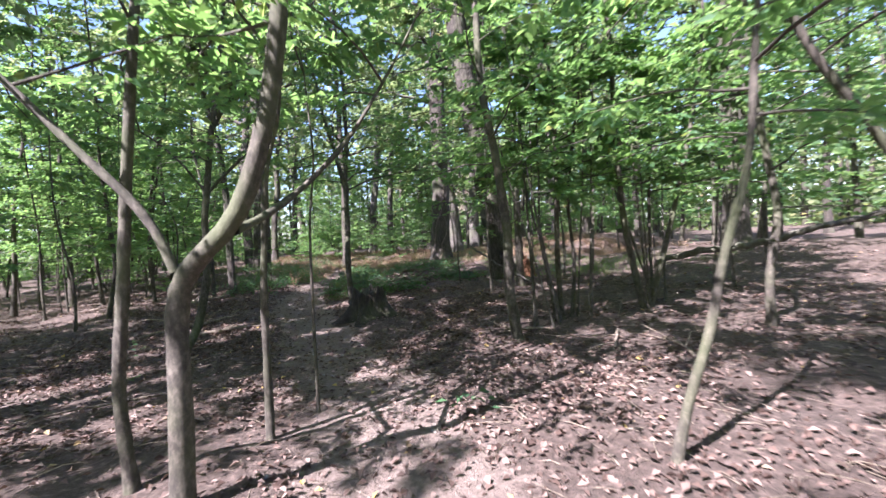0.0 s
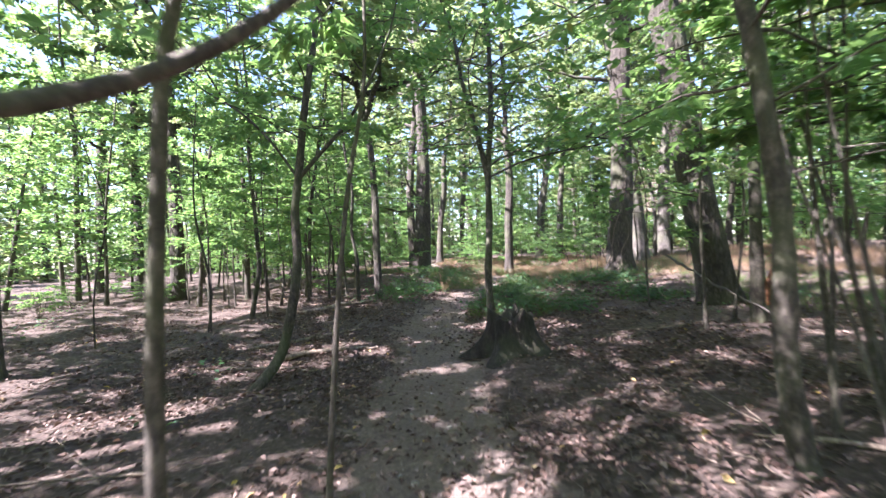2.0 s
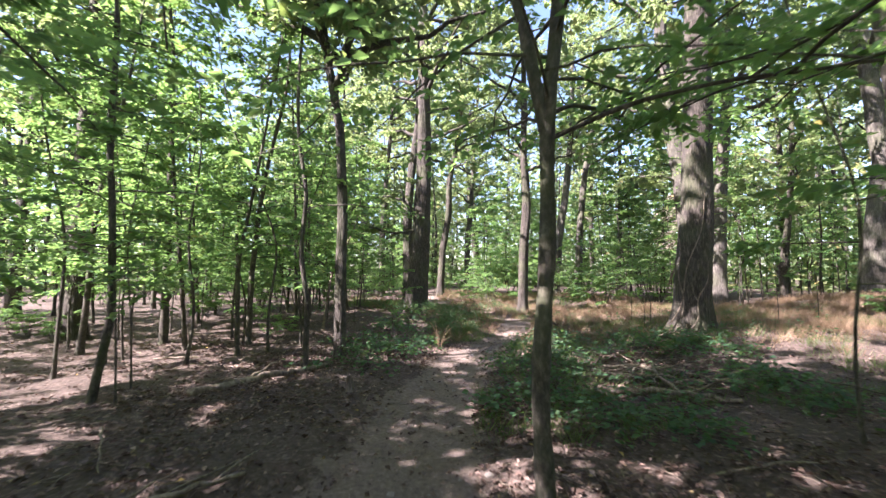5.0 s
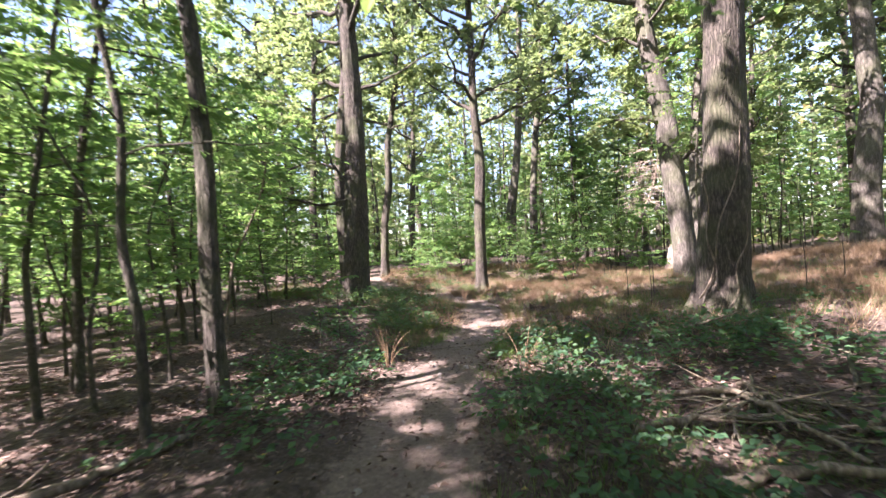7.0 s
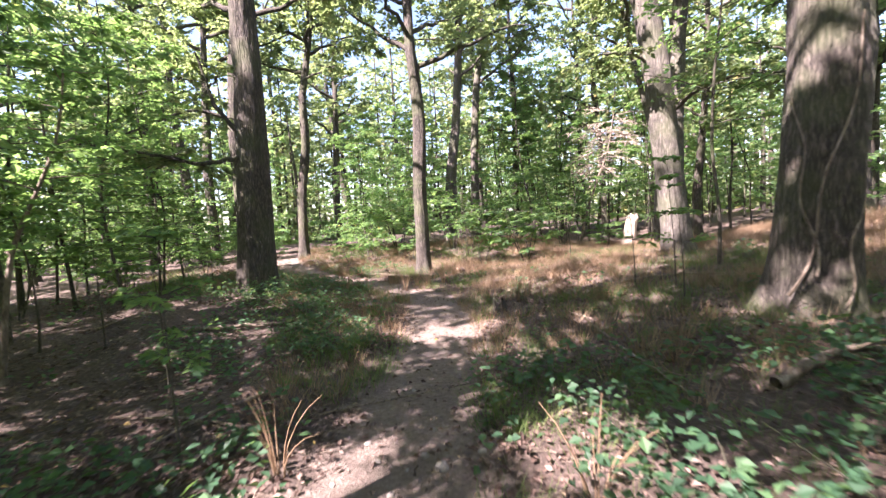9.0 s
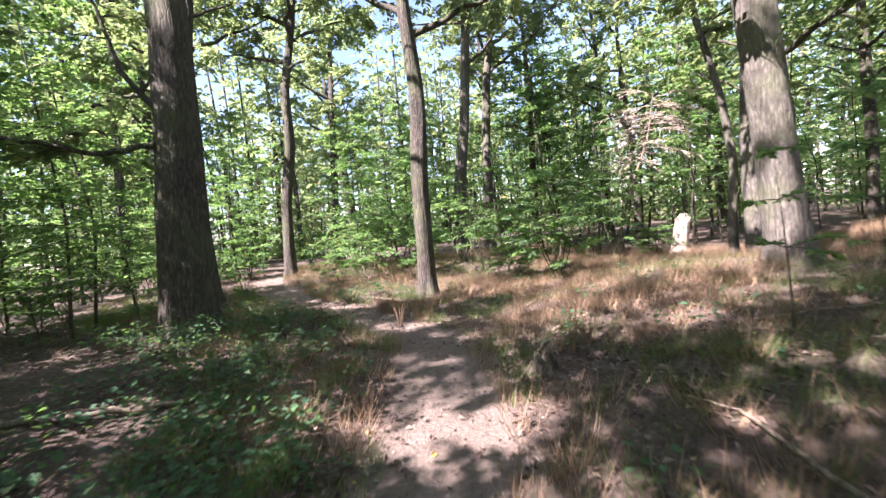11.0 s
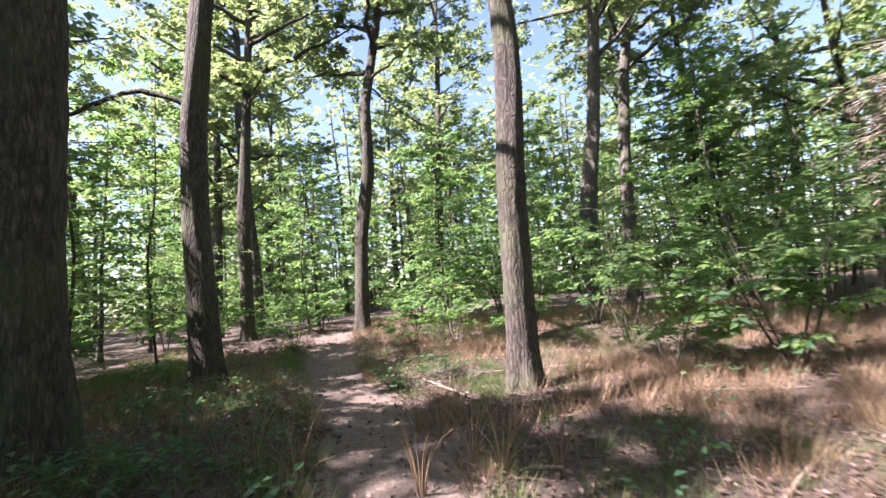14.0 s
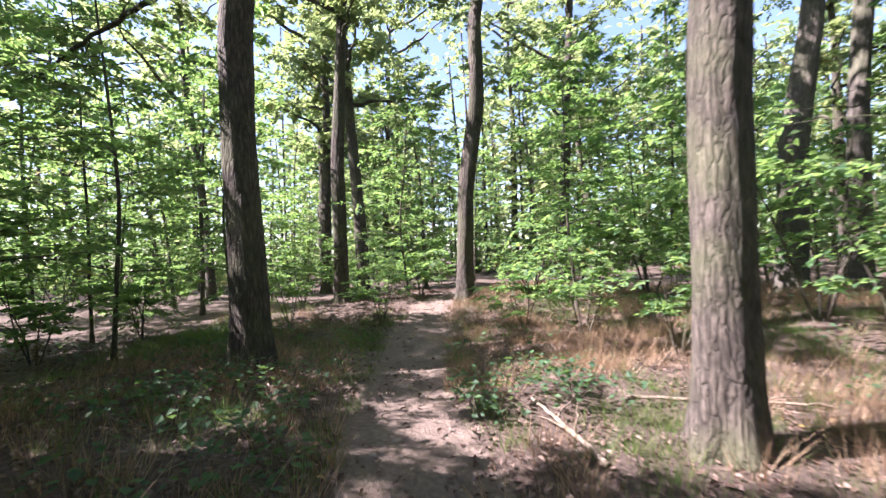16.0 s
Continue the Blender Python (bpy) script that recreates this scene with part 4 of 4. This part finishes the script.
def tufts(name, n, seed, mask, mat, blades, hmin, hmax, spread, label, lean=0.75):
    x, y, rng = field(n, seed, mask)
    m = len(x)
    cx, cy = np.repeat(x, blades), np.repeat(y, blades)
    k = len(cx)
    th = rng.uniform(0, 6.28, k)
    rr = np.abs(rng.normal(0, spread, k))
    bx, by = cx + rr * np.cos(th), cy + rr * np.sin(th)
    keep = trail_dist(bx, by) > 0.42 + 0.09 * wave(bx, by, 2.9, 5)
    bx, by, th, rr = bx[keep], by[keep], th[keep], rr[keep]
    k = len(bx)
    h = rng.uniform(hmin, hmax, k)
    bz = ground_z(bx, by) - 0.02
    out = lean * rng.uniform(0.2, 1.3, k) * h
    a2 = th + rng.normal(0, 0.6, k)
    ox, oy = np.cos(a2) * out, np.sin(a2) * out
    w = rng.uniform(0.0018, 0.004, k)
    px, py = -np.sin(a2 + 0.7) * w, np.cos(a2 + 0.7) * w
    z = np.zeros(k)
    b = np.stack([bx, by, bz], 1)
    side = np.stack([px, py, z], 1)
    tip = b + np.stack([ox, oy, h], 1)
    co = np.stack([b - side, b + side, tip], 1).reshape(-1, 3)
    f = np.arange(k * 3).reshape(-1, 3)
    tagged(new(name, mesh_np(name, co, f, mat, False)), label, "grass", kind="stuff")


tufts("dry_grass", 19000, 41, dry_mask, GRASS_DRY, 58, 0.08, 0.34, 0.15, "dry reddish-tan grass tufts covering the clearing")
tufts("green_grass", 16000, 42, green_mask, GRASS_GREEN, 50, 0.06, 0.26, 0.13, "dark green grass tufts beside the footpath")


def tall_mask(x, y):
    s, d = side_of(x, y), trail_dist(x, y)
    return ((s < 0) & (y > 16.8) & (y < 22.5) & (d > 0.42) & (d < 2.6)) * np.clip(0.5 + 0.8 * wave(x, y, 1.9, 4), 0, 1)


tufts("long_grass", 5000, 43, tall_mask, GRASS_GREEN, 46, 0.12, 0.42, 0.12, "long dark green grass leaning over the footpath edge", 0.6)


def herb_mask(x, y):
    s, d = side_of(x, y), trail_dist(x, y)
    right = (s > 0) & (y > 11.2) & (y < 17) & (d > 0.5) & (d < 4.5)
    left = (s < 0) & (y > 12) & (y < 27) & (d > 0.7) & (d < 4) & ((d < 2.4) | (y > 17))
    far = (d > 1) & (d < 8) & (y > 17)
    return (0.9 * right + 0.5 * left + 0.05 * far) * np.clip(0.5 + 0.8 * wave(x, y, 1.3, 9), 0, 1) + 0.003


def build_herbs():
    x, y, rng = field(30000, 51, herb_mask)
    lv = Leaves()
    for cx, cy in zip(x, y):
        m = int(rng.integers(8, 18))
        th = rng.uniform(0, 6.28, m)
        rr = rng.uniform(0.02, 0.22, m)
        px, py = cx + rr * np.cos(th), cy + rr * np.sin(th)
        p = np.stack([px, py, np.full(m, gz(cx, cy)) + rng.uniform(0.03, 0.24, m)], 1)
        d = np.stack([np.cos(th), np.sin(th), rng.normal(0.0, 0.3, m)], 1)
        lv.add(p, d, np.array([0, 0, 1.0]) + rng.normal(0, 0.3, (m, 3)), rng.uniform(0.05, 0.105, m))
    me = lv.mesh("low_herbs", LEAF_HERB, 0.75, 0.08, clear=lambda q: trail_dist(q[:, 0], q[:, 1]) > 0.45)
    tagged(new("low_herbs", me), "low dark green herbs and bramble leaves on the woodland floor", "herbs", kind="stuff")


build_herbs()


def bramble(x, y, seed, h=0.35, spread=0.6):
    """A low bramble: arching stems with broad toothed-looking leaves in threes."""
    rng = np.random.default_rng(seed)
    base = np.array([x, y, gz(x, y) - 0.02])
    ob = thing("bramble", base, "low dark bluish-green bramble with arching stems", "bramble", "brambles")
    lv = Leaves()
    for k in range(9):
        a, ln, hh = k * 0.7 + rng.uniform(0, 0.5), spread * rng.uniform(0.6, 1.2), h * rng.uniform(0.6, 1.2)
        u = np.linspace(0, 1, 9)[:, None]
        d = np.array([math.cos(a), math.sin(a), 0])
        q = d * ln * u + np.array([0, 0, hh]) * (4 * u * (1 - 0.82 * u) * 0.8)
        t = Tubes()
        t.add(q, 0.004, 0.002, 4)
        part_mesh("stem", t.mesh("stem", BARK_YOUNG), ob)
        for i in range(2, 9):
            m = 4
            th = rng.uniform(0, 6.28, m)
            p = q[i] + rng.normal(0, 0.05, (m, 3)) + np.array([0, 0, 0.03])
            lv.add(p, np.stack([np.cos(th), np.sin(th), rng.normal(-0.1, 0.25, m)], 1), np.array([0, 0, 1.0]) + rng.normal(0, 0.35, (m, 3)), rng.uniform(0.045, 0.08, m))
    part_mesh("foliage", lv.mesh("foliage", LEAF_HERB, 0.8, 0.1, clear=lambda v: trail_dist(v[:, 0], v[:, 1]) > 0.42, at=base), ob)


for k, (x, y, h) in enumerate([(-3.0, 13.5, 0.3), (-2.8, 14.4, 0.4), (-2.45, 13.8, 0.35), (-1.6, 15.3, 0.3), (-3.0, 15.3, 0.35), (-5.3, 13.9, 0.3), (-6.6, 14.6, 0.3), (-5.6, 13.1, 0.3),
                               (-8.7, 21.1, 0.4), (-8.3, 20.4, 0.35), (-9.6, 20.9, 0.35), (-6.6, 18.6, 0.4), (-6.3, 17.7, 0.3), (-7.1, 19.6, 0.4), (-7.7, 26.4, 0.35), (-8.3, 25.7, 0.3), (-7.9, 21.9, 0.3), (-2.4, 12.8, 0.3)]):
    bramble(x, y, 1200 + k, h)


# ---- stumps, logs and fallen branches ----
def stump(x, y, r, h, seed, mat, label, flare=0.7, rough=0.25, slope=0.0, lean=0.0):
    rng = np.random.default_rng(seed)
    base = np.array([x, y, gz(x, y) - 0.06])
    sides, rings = 36, 16
    th = np.linspace(0, 2 * np.pi, sides, endpoint=False)
    jag = h * (1 + rough * (0.5 * np.sin(3 * th + seed) + 0.35 * np.sin(7 * th + 2 * seed) + rng.normal(0, 0.35, sides)) + slope * np.cos(th - 1.0))
    prof = []
    for i in range(rings):
        u = i / (rings - 1)
        fl = 1 + flare * math.exp(-u * h / 0.16) * (0.8 + 0.5 * np.sin(5 * th + seed) + 0.25 * np.sin(8 * th + seed))
        rr = r * fl * (1 - 0.12 * u) * (1 + 0.04 * np.sin(11 * th + 4 * u) + rng.normal(0, 0.012, sides))
        prof.append(np.stack([rr * np.cos(th) + lean * u, rr * np.sin(th), jag * u], 1))
    top = prof[-1]
    c = top.mean(0)
    for k, dz in ((0.8, -0.02), (0.55, -0.10), (0.02, -0.16)):
        q = c + (top - c) * k
        q[:, 2] = top[:, 2] * k + c[2] * (1 - k) + dz * min(1.0, h)
        prof.append(q)
    co = np.concatenate(prof)
    n = len(prof)
    i, j = np.arange(n - 1)[:, None] * sides, np.arange(sides)[None]
    k2 = (j + 1) % sides
    f = np.stack([i + j, i + k2, i + sides + k2, i + sides + j], -1).reshape(-1, 4)
    ob = new("tree_stump", mesh_np("tree_stump", co, f, mat))
    ob.location = base
    return tagged(ob, label, "stump")


stump(-1.34, 8.84, 0.3, 0.5, 3, STUMP_DARK, "dark rotting tree stump with spreading roots", 1.0, 0.2)
stump(0.92, 31.0, 0.25, 1.2, 5, STUMP_PALE, "tall bleached broken stump in sunlit grass", 0.45, 0.02, 0.12, 0.2)
stump(-4.71, 11.59, 0.045, 0.2, 9, BARK_DEAD, "small pale broken sapling stub in leaf litter", 0.4, 0.4)
stump(-3.88, 20.0, 0.1, 0.2, 11, BARK_OAK, "low mossy rotten stump among dry grass", 0.6, 0.5)
stump(1.98, 12.15, 0.13, 0.5, 7, WOOD_ROT, "orange rotten broken stump beside a leaning tree", 0.5, 0.45)


def fallen(pts, r, seed, label="fallen dead branch lying on leaf litter", twigs=2, mat=None, name="fallen_branch", rest=True):
    rng = np.random.default_rng(seed)
    line = resample([(x, y, (gz(x, y) if rest else 0) + z) for x, y, z in pts], 0.1)
    line[1:-1] += rng.normal(0, r * 0.35, (len(line) - 2, 3))
    base = line[0].copy()
    t = Tubes()
    t.add(line - base, r, r * 0.55, 9, seed=seed)
    for k in range(twigs):
        i = rng.integers(len(line) // 3, len(line) - 1)
        d = (line[i + 1] - line[i]) / np.linalg.norm(line[i + 1] - line[i])
        w = d + np.array([-d[1], d[0], 0]) * rng.choice([-1, 1]) * rng.uniform(0.4, 1.0) + np.array([0, 0, rng.uniform(0.0, 0.35)])
        ln = rng.uniform(0.25, 0.7)
        q = line[i] - base + w * np.linspace(0, ln, 5)[:, None] + np.vstack([np.zeros(3), rng.normal(0, 0.015, (4, 3))])
        t.add(q, r * 0.45, r * 0.15, 6, seed=k)
    ob = new(name, t.mesh(name, mat or BARK_DEAD))
    ob.location = base
    return tagged(ob, label, "branch", "fallen branches")


fallen([(-4.1, 7.7, 0.04), (-3.7, 8.15, 0.06), (-3.2, 8.6, 0.04)], 0.04, 1)
fallen([(-4.9, 7.9, 0.03), (-4.4, 8.5, 0.05), (-4.0, 9.4, 0.03)], 0.03, 2)
fallen([(-6.35, 10.6, 0.04), (-6.13, 11.33, 0.05), (-6.0, 11.9, 0.06), (-5.95, 12.7, 0.05)], 0.055, 3, "thick mossy fallen branch across the forest floor", 1)
fallen([(0.55, 11.4, 0.95), (1.1, 10.6, 0.5), (1.9, 9.7, 0.03)], 0.022, 4, "thin bleached pole leaning to the ground", 0, BARK_PALE)
fallen([(-2.3, 13.3, 0.05), (-1.8, 13.6, 0.1), (-1.1, 13.7, 0.06)], 0.035, 5, twigs=4)
fallen([(-1.5, 14.3, 0.06), (-1.3, 13.8, 0.14), (-1.0, 13.0, 0.05)], 0.03, 6, twigs=4)
fallen([(-2.0, 14.2, 0.04), (-1.4, 14.1, 0.1), (-0.7, 13.9, 0.05)], 0.028, 7, twigs=4)
fallen([(-1.9, 12.7, 0.03), (-1.2, 12.9, 0.06), (-0.4, 12.8, 0.03)], 0.045, 8, twigs=2)
fallen([(-0.9, 13.4, 0.05), (-0.3, 13.9, 0.1), (0.2, 14.8, 0.05)], 0.03, 9, twigs=3)
fallen([(-1.8, 16.1, 0.05), (-1.2, 16.4, 0.12), (-0.7, 16.4, 0.06)], 0.05, 10, twigs=3)
fallen([(-3.75, 21.2, 0.04), (-3.4, 21.5, 0.06), (-3.0, 21.5, 0.04)], 0.025, 11)
fallen([(-7.9, 23.4, 0.03), (-7.75, 23.75, 0.06), (-7.5, 23.6, 0.04)], 0.035, 12, "short pale bent branch beside the footpath", 0, BARK_PALE)
fallen([(-8.6, 18.6, 0.03), (-7.6, 19.2, 0.05), (-6.9, 19.9, 0.03)], 0.035, 13, twigs=1)
fallen([(3.5, 8.4, 0.5), (3.9, 8.0, 0.62), (4.6, 7.4, 0.8), (5.3, 6.8, 1.05), (6.0, 6.2, 1.2)], 0.055, 14, "pale fallen pole propped among thin stems", 1, BARK_PALE)
heap = np.random.default_rng(640)
for k in range(18):
    x, y = -1.6 + heap.normal(0, 0.8), 13.9 + heap.normal(0, 0.6)
    if float(trail_dist(np.array([x]), np.array([y]))[0]) < 1.1:
        continue
    a, ln = heap.uniform(0, 6.28), heap.uniform(0.4, 1.2)
    dx, dy = math.cos(a) * ln, math.sin(a) * ln
    z = heap.uniform(0.01, 0.08)
    fallen([(x, y, z), (x + dx * 0.35, y + dy * 0.35 + 0.05, z + heap.uniform(0.0, 0.12)), (x + dx * 0.7, y + dy * 0.7 - 0.04, z + 0.05), (x + dx, y + dy, 0.02)], heap.uniform(0.008, 0.024), 650 + k,
           "dead forked branch in a heap of brushwood", int(heap.integers(1, 5)), BARK_YOUNG if k % 3 else BARK_DEAD)
fr = np.random.default_rng(88)
for k in range(46):
    y = fr.uniform(3, 27)
    s = fr.uniform(0.8, 6.5) * fr.choice([-1, 1])
    x = float(trail_x(y)) + s
    a, ln = fr.uniform(0, 6.28), fr.uniform(0.5, 1.7)
    dx, dy = math.cos(a) * ln, math.sin(a) * ln
    if float(trail_dist(np.array([x + dx]), np.array([y + dy]))[0]) < 0.6:
        continue
    fallen([(x, y, 0.02), (x + dx * 0.5, y + dy * 0.5, 0.05), (x + dx, y + dy, 0.02)], fr.uniform(0.008, 0.024), 100 + k, twigs=int(fr.integers(0, 4)))


def stalks(x, y, seed, n=10, h=0.55):
    """A tuft of tall bleached grass stalks."""
    rng = np.random.default_rng(seed)
    base = np.array([x, y, gz(x, y) - 0.02])
    ob = thing("grass_tuft", base, "tall bleached dry grass stalks beside the footpath", "grass", "tall grass tufts")
    for k in range(n):
        a, l, hh = rng.uniform(0, 6.28), rng.uniform(0.05, 0.3), h * rng.uniform(0.6, 1.2)
        u = np.linspace(0, 1, 6)[:, None]
        d = np.array([math.cos(a), math.sin(a), 0])
        q = d * 0.03 + d * l * u ** 2 + np.array([0, 0, hh]) * u - np.array([0, 0, 0.25 * l]) * u ** 4
        t = Tubes()
        t.add(q, 0.006, 0.002, 4)
        part_mesh("stalk", t.mesh("stalk", GRASS_DRY), ob)
    return ob


for k, (x, y) in enumerate([(-6.95, 22.5), (-7.55, 22.65), (-6.05, 23.5), (-5.75, 23.35), (-5.4, 23.6), (-3.6, 20.4), (-3.4, 20.6), (-3.3, 14.8), (-5.2, 15.2), (-6.9, 24.1), (-6.2, 22.9)]):
    stalks(x, y, 400 + k)


# ---- twigs strewn over the floor ----
def build_twigs():
    x, y, rng = field(26000, 35, lambda x, y: litter_mask(x, y) * 0.6, (-12, 6, 1, 27))
    t = Tubes()
    for cx, cy, cz in zip(x, y, ground_z(x, y)):
        a, ln, bow = rng.uniform(0, 6.28), rng.uniform(0.06, 0.38), rng.normal(0, 0.03)
        dx, dy = math.cos(a) * ln, math.sin(a) * ln
        t.add(np.array([(cx, cy, cz + 0.008), (cx + dx * 0.5 - dy * bow * 4, cy + dy * 0.5 + dx * bow * 4, cz + rng.uniform(0.01, 0.035)), (cx + dx, cy + dy, cz + 0.014)]), rng.uniform(0.002, 0.006), 0.0015, 4)
    tagged(new("twig_litter", t.mesh("twig_litter", BARK_DEAD)), "thin dead twigs strewn among fallen leaves", "twigs", kind="stuff")


build_twigs()


# ---- stones on the footpath ----
ROCK, rnt, rp = material("path stone")
rnt.links.new(ramp(rnt, noise_node(rnt, 30, 4, 0.6, coords(rnt)), ((0.3, (0.12, 0.1, 0.09)), (0.7, (0.34, 0.3, 0.27)))), rp.inputs["Base Color"])
rp.inputs["Roughness"].default_value = 0.9
STONES = []
for k in range(4):
    bm = bmesh.new()
    bmesh.ops.create_icosphere(bm, subdivisions=2, radius=1)
    q = np.random.default_rng(900 + k)
    sh = q.uniform(0.6, 1.2, 3)
    for v in bm.verts:
        v.co = Vector((v.co.x * sh[0], v.co.y * sh[1], v.co.z * 0.5)) * (1 + 0.22 * noise.noise(v.co * 1.6 + Vector((k * 7, 0, 0))))
    me = bpy.data.meshes.new("stone")
    bm.to_mesh(me)
    bm.free()
    me.materials.append(ROCK)
    STONES.append(me)
for x, y, sc in [(-4.16, 15.36, 0.075), (-4.38, 14.92, 0.05), (-4.3, 15.5, 0.045)]:
    st = new("stone", STONES[0])
    st.matrix_world = pose(x, y, gz(x, y) + sc * 0.12, 0, 0, 40) @ Matrix.Scale(sc, 4)
    tagged(st, "dark knobbly stone half buried in the footpath", "stone", "stones on the footpath")
sr = np.random.default_rng(950)
for k in range(70):
    y = sr.uniform(2.5, 26)
    a = sr.normal(0, 0.33)
    x = float(trail_x(y)) + a
    st = new("stone", STONES[k % 4])
    sc = sr.uniform(0.012, 0.035)
    st.matrix_world = pose(x, y, gz(x, y) + sc * 0.1, 0, 0, sr.uniform(0, 360)) @ Matrix.Scale(sc, 4)
    tagged(st, "small grey-brown stone bedded in the footpath", "stone", "stones on the footpath")
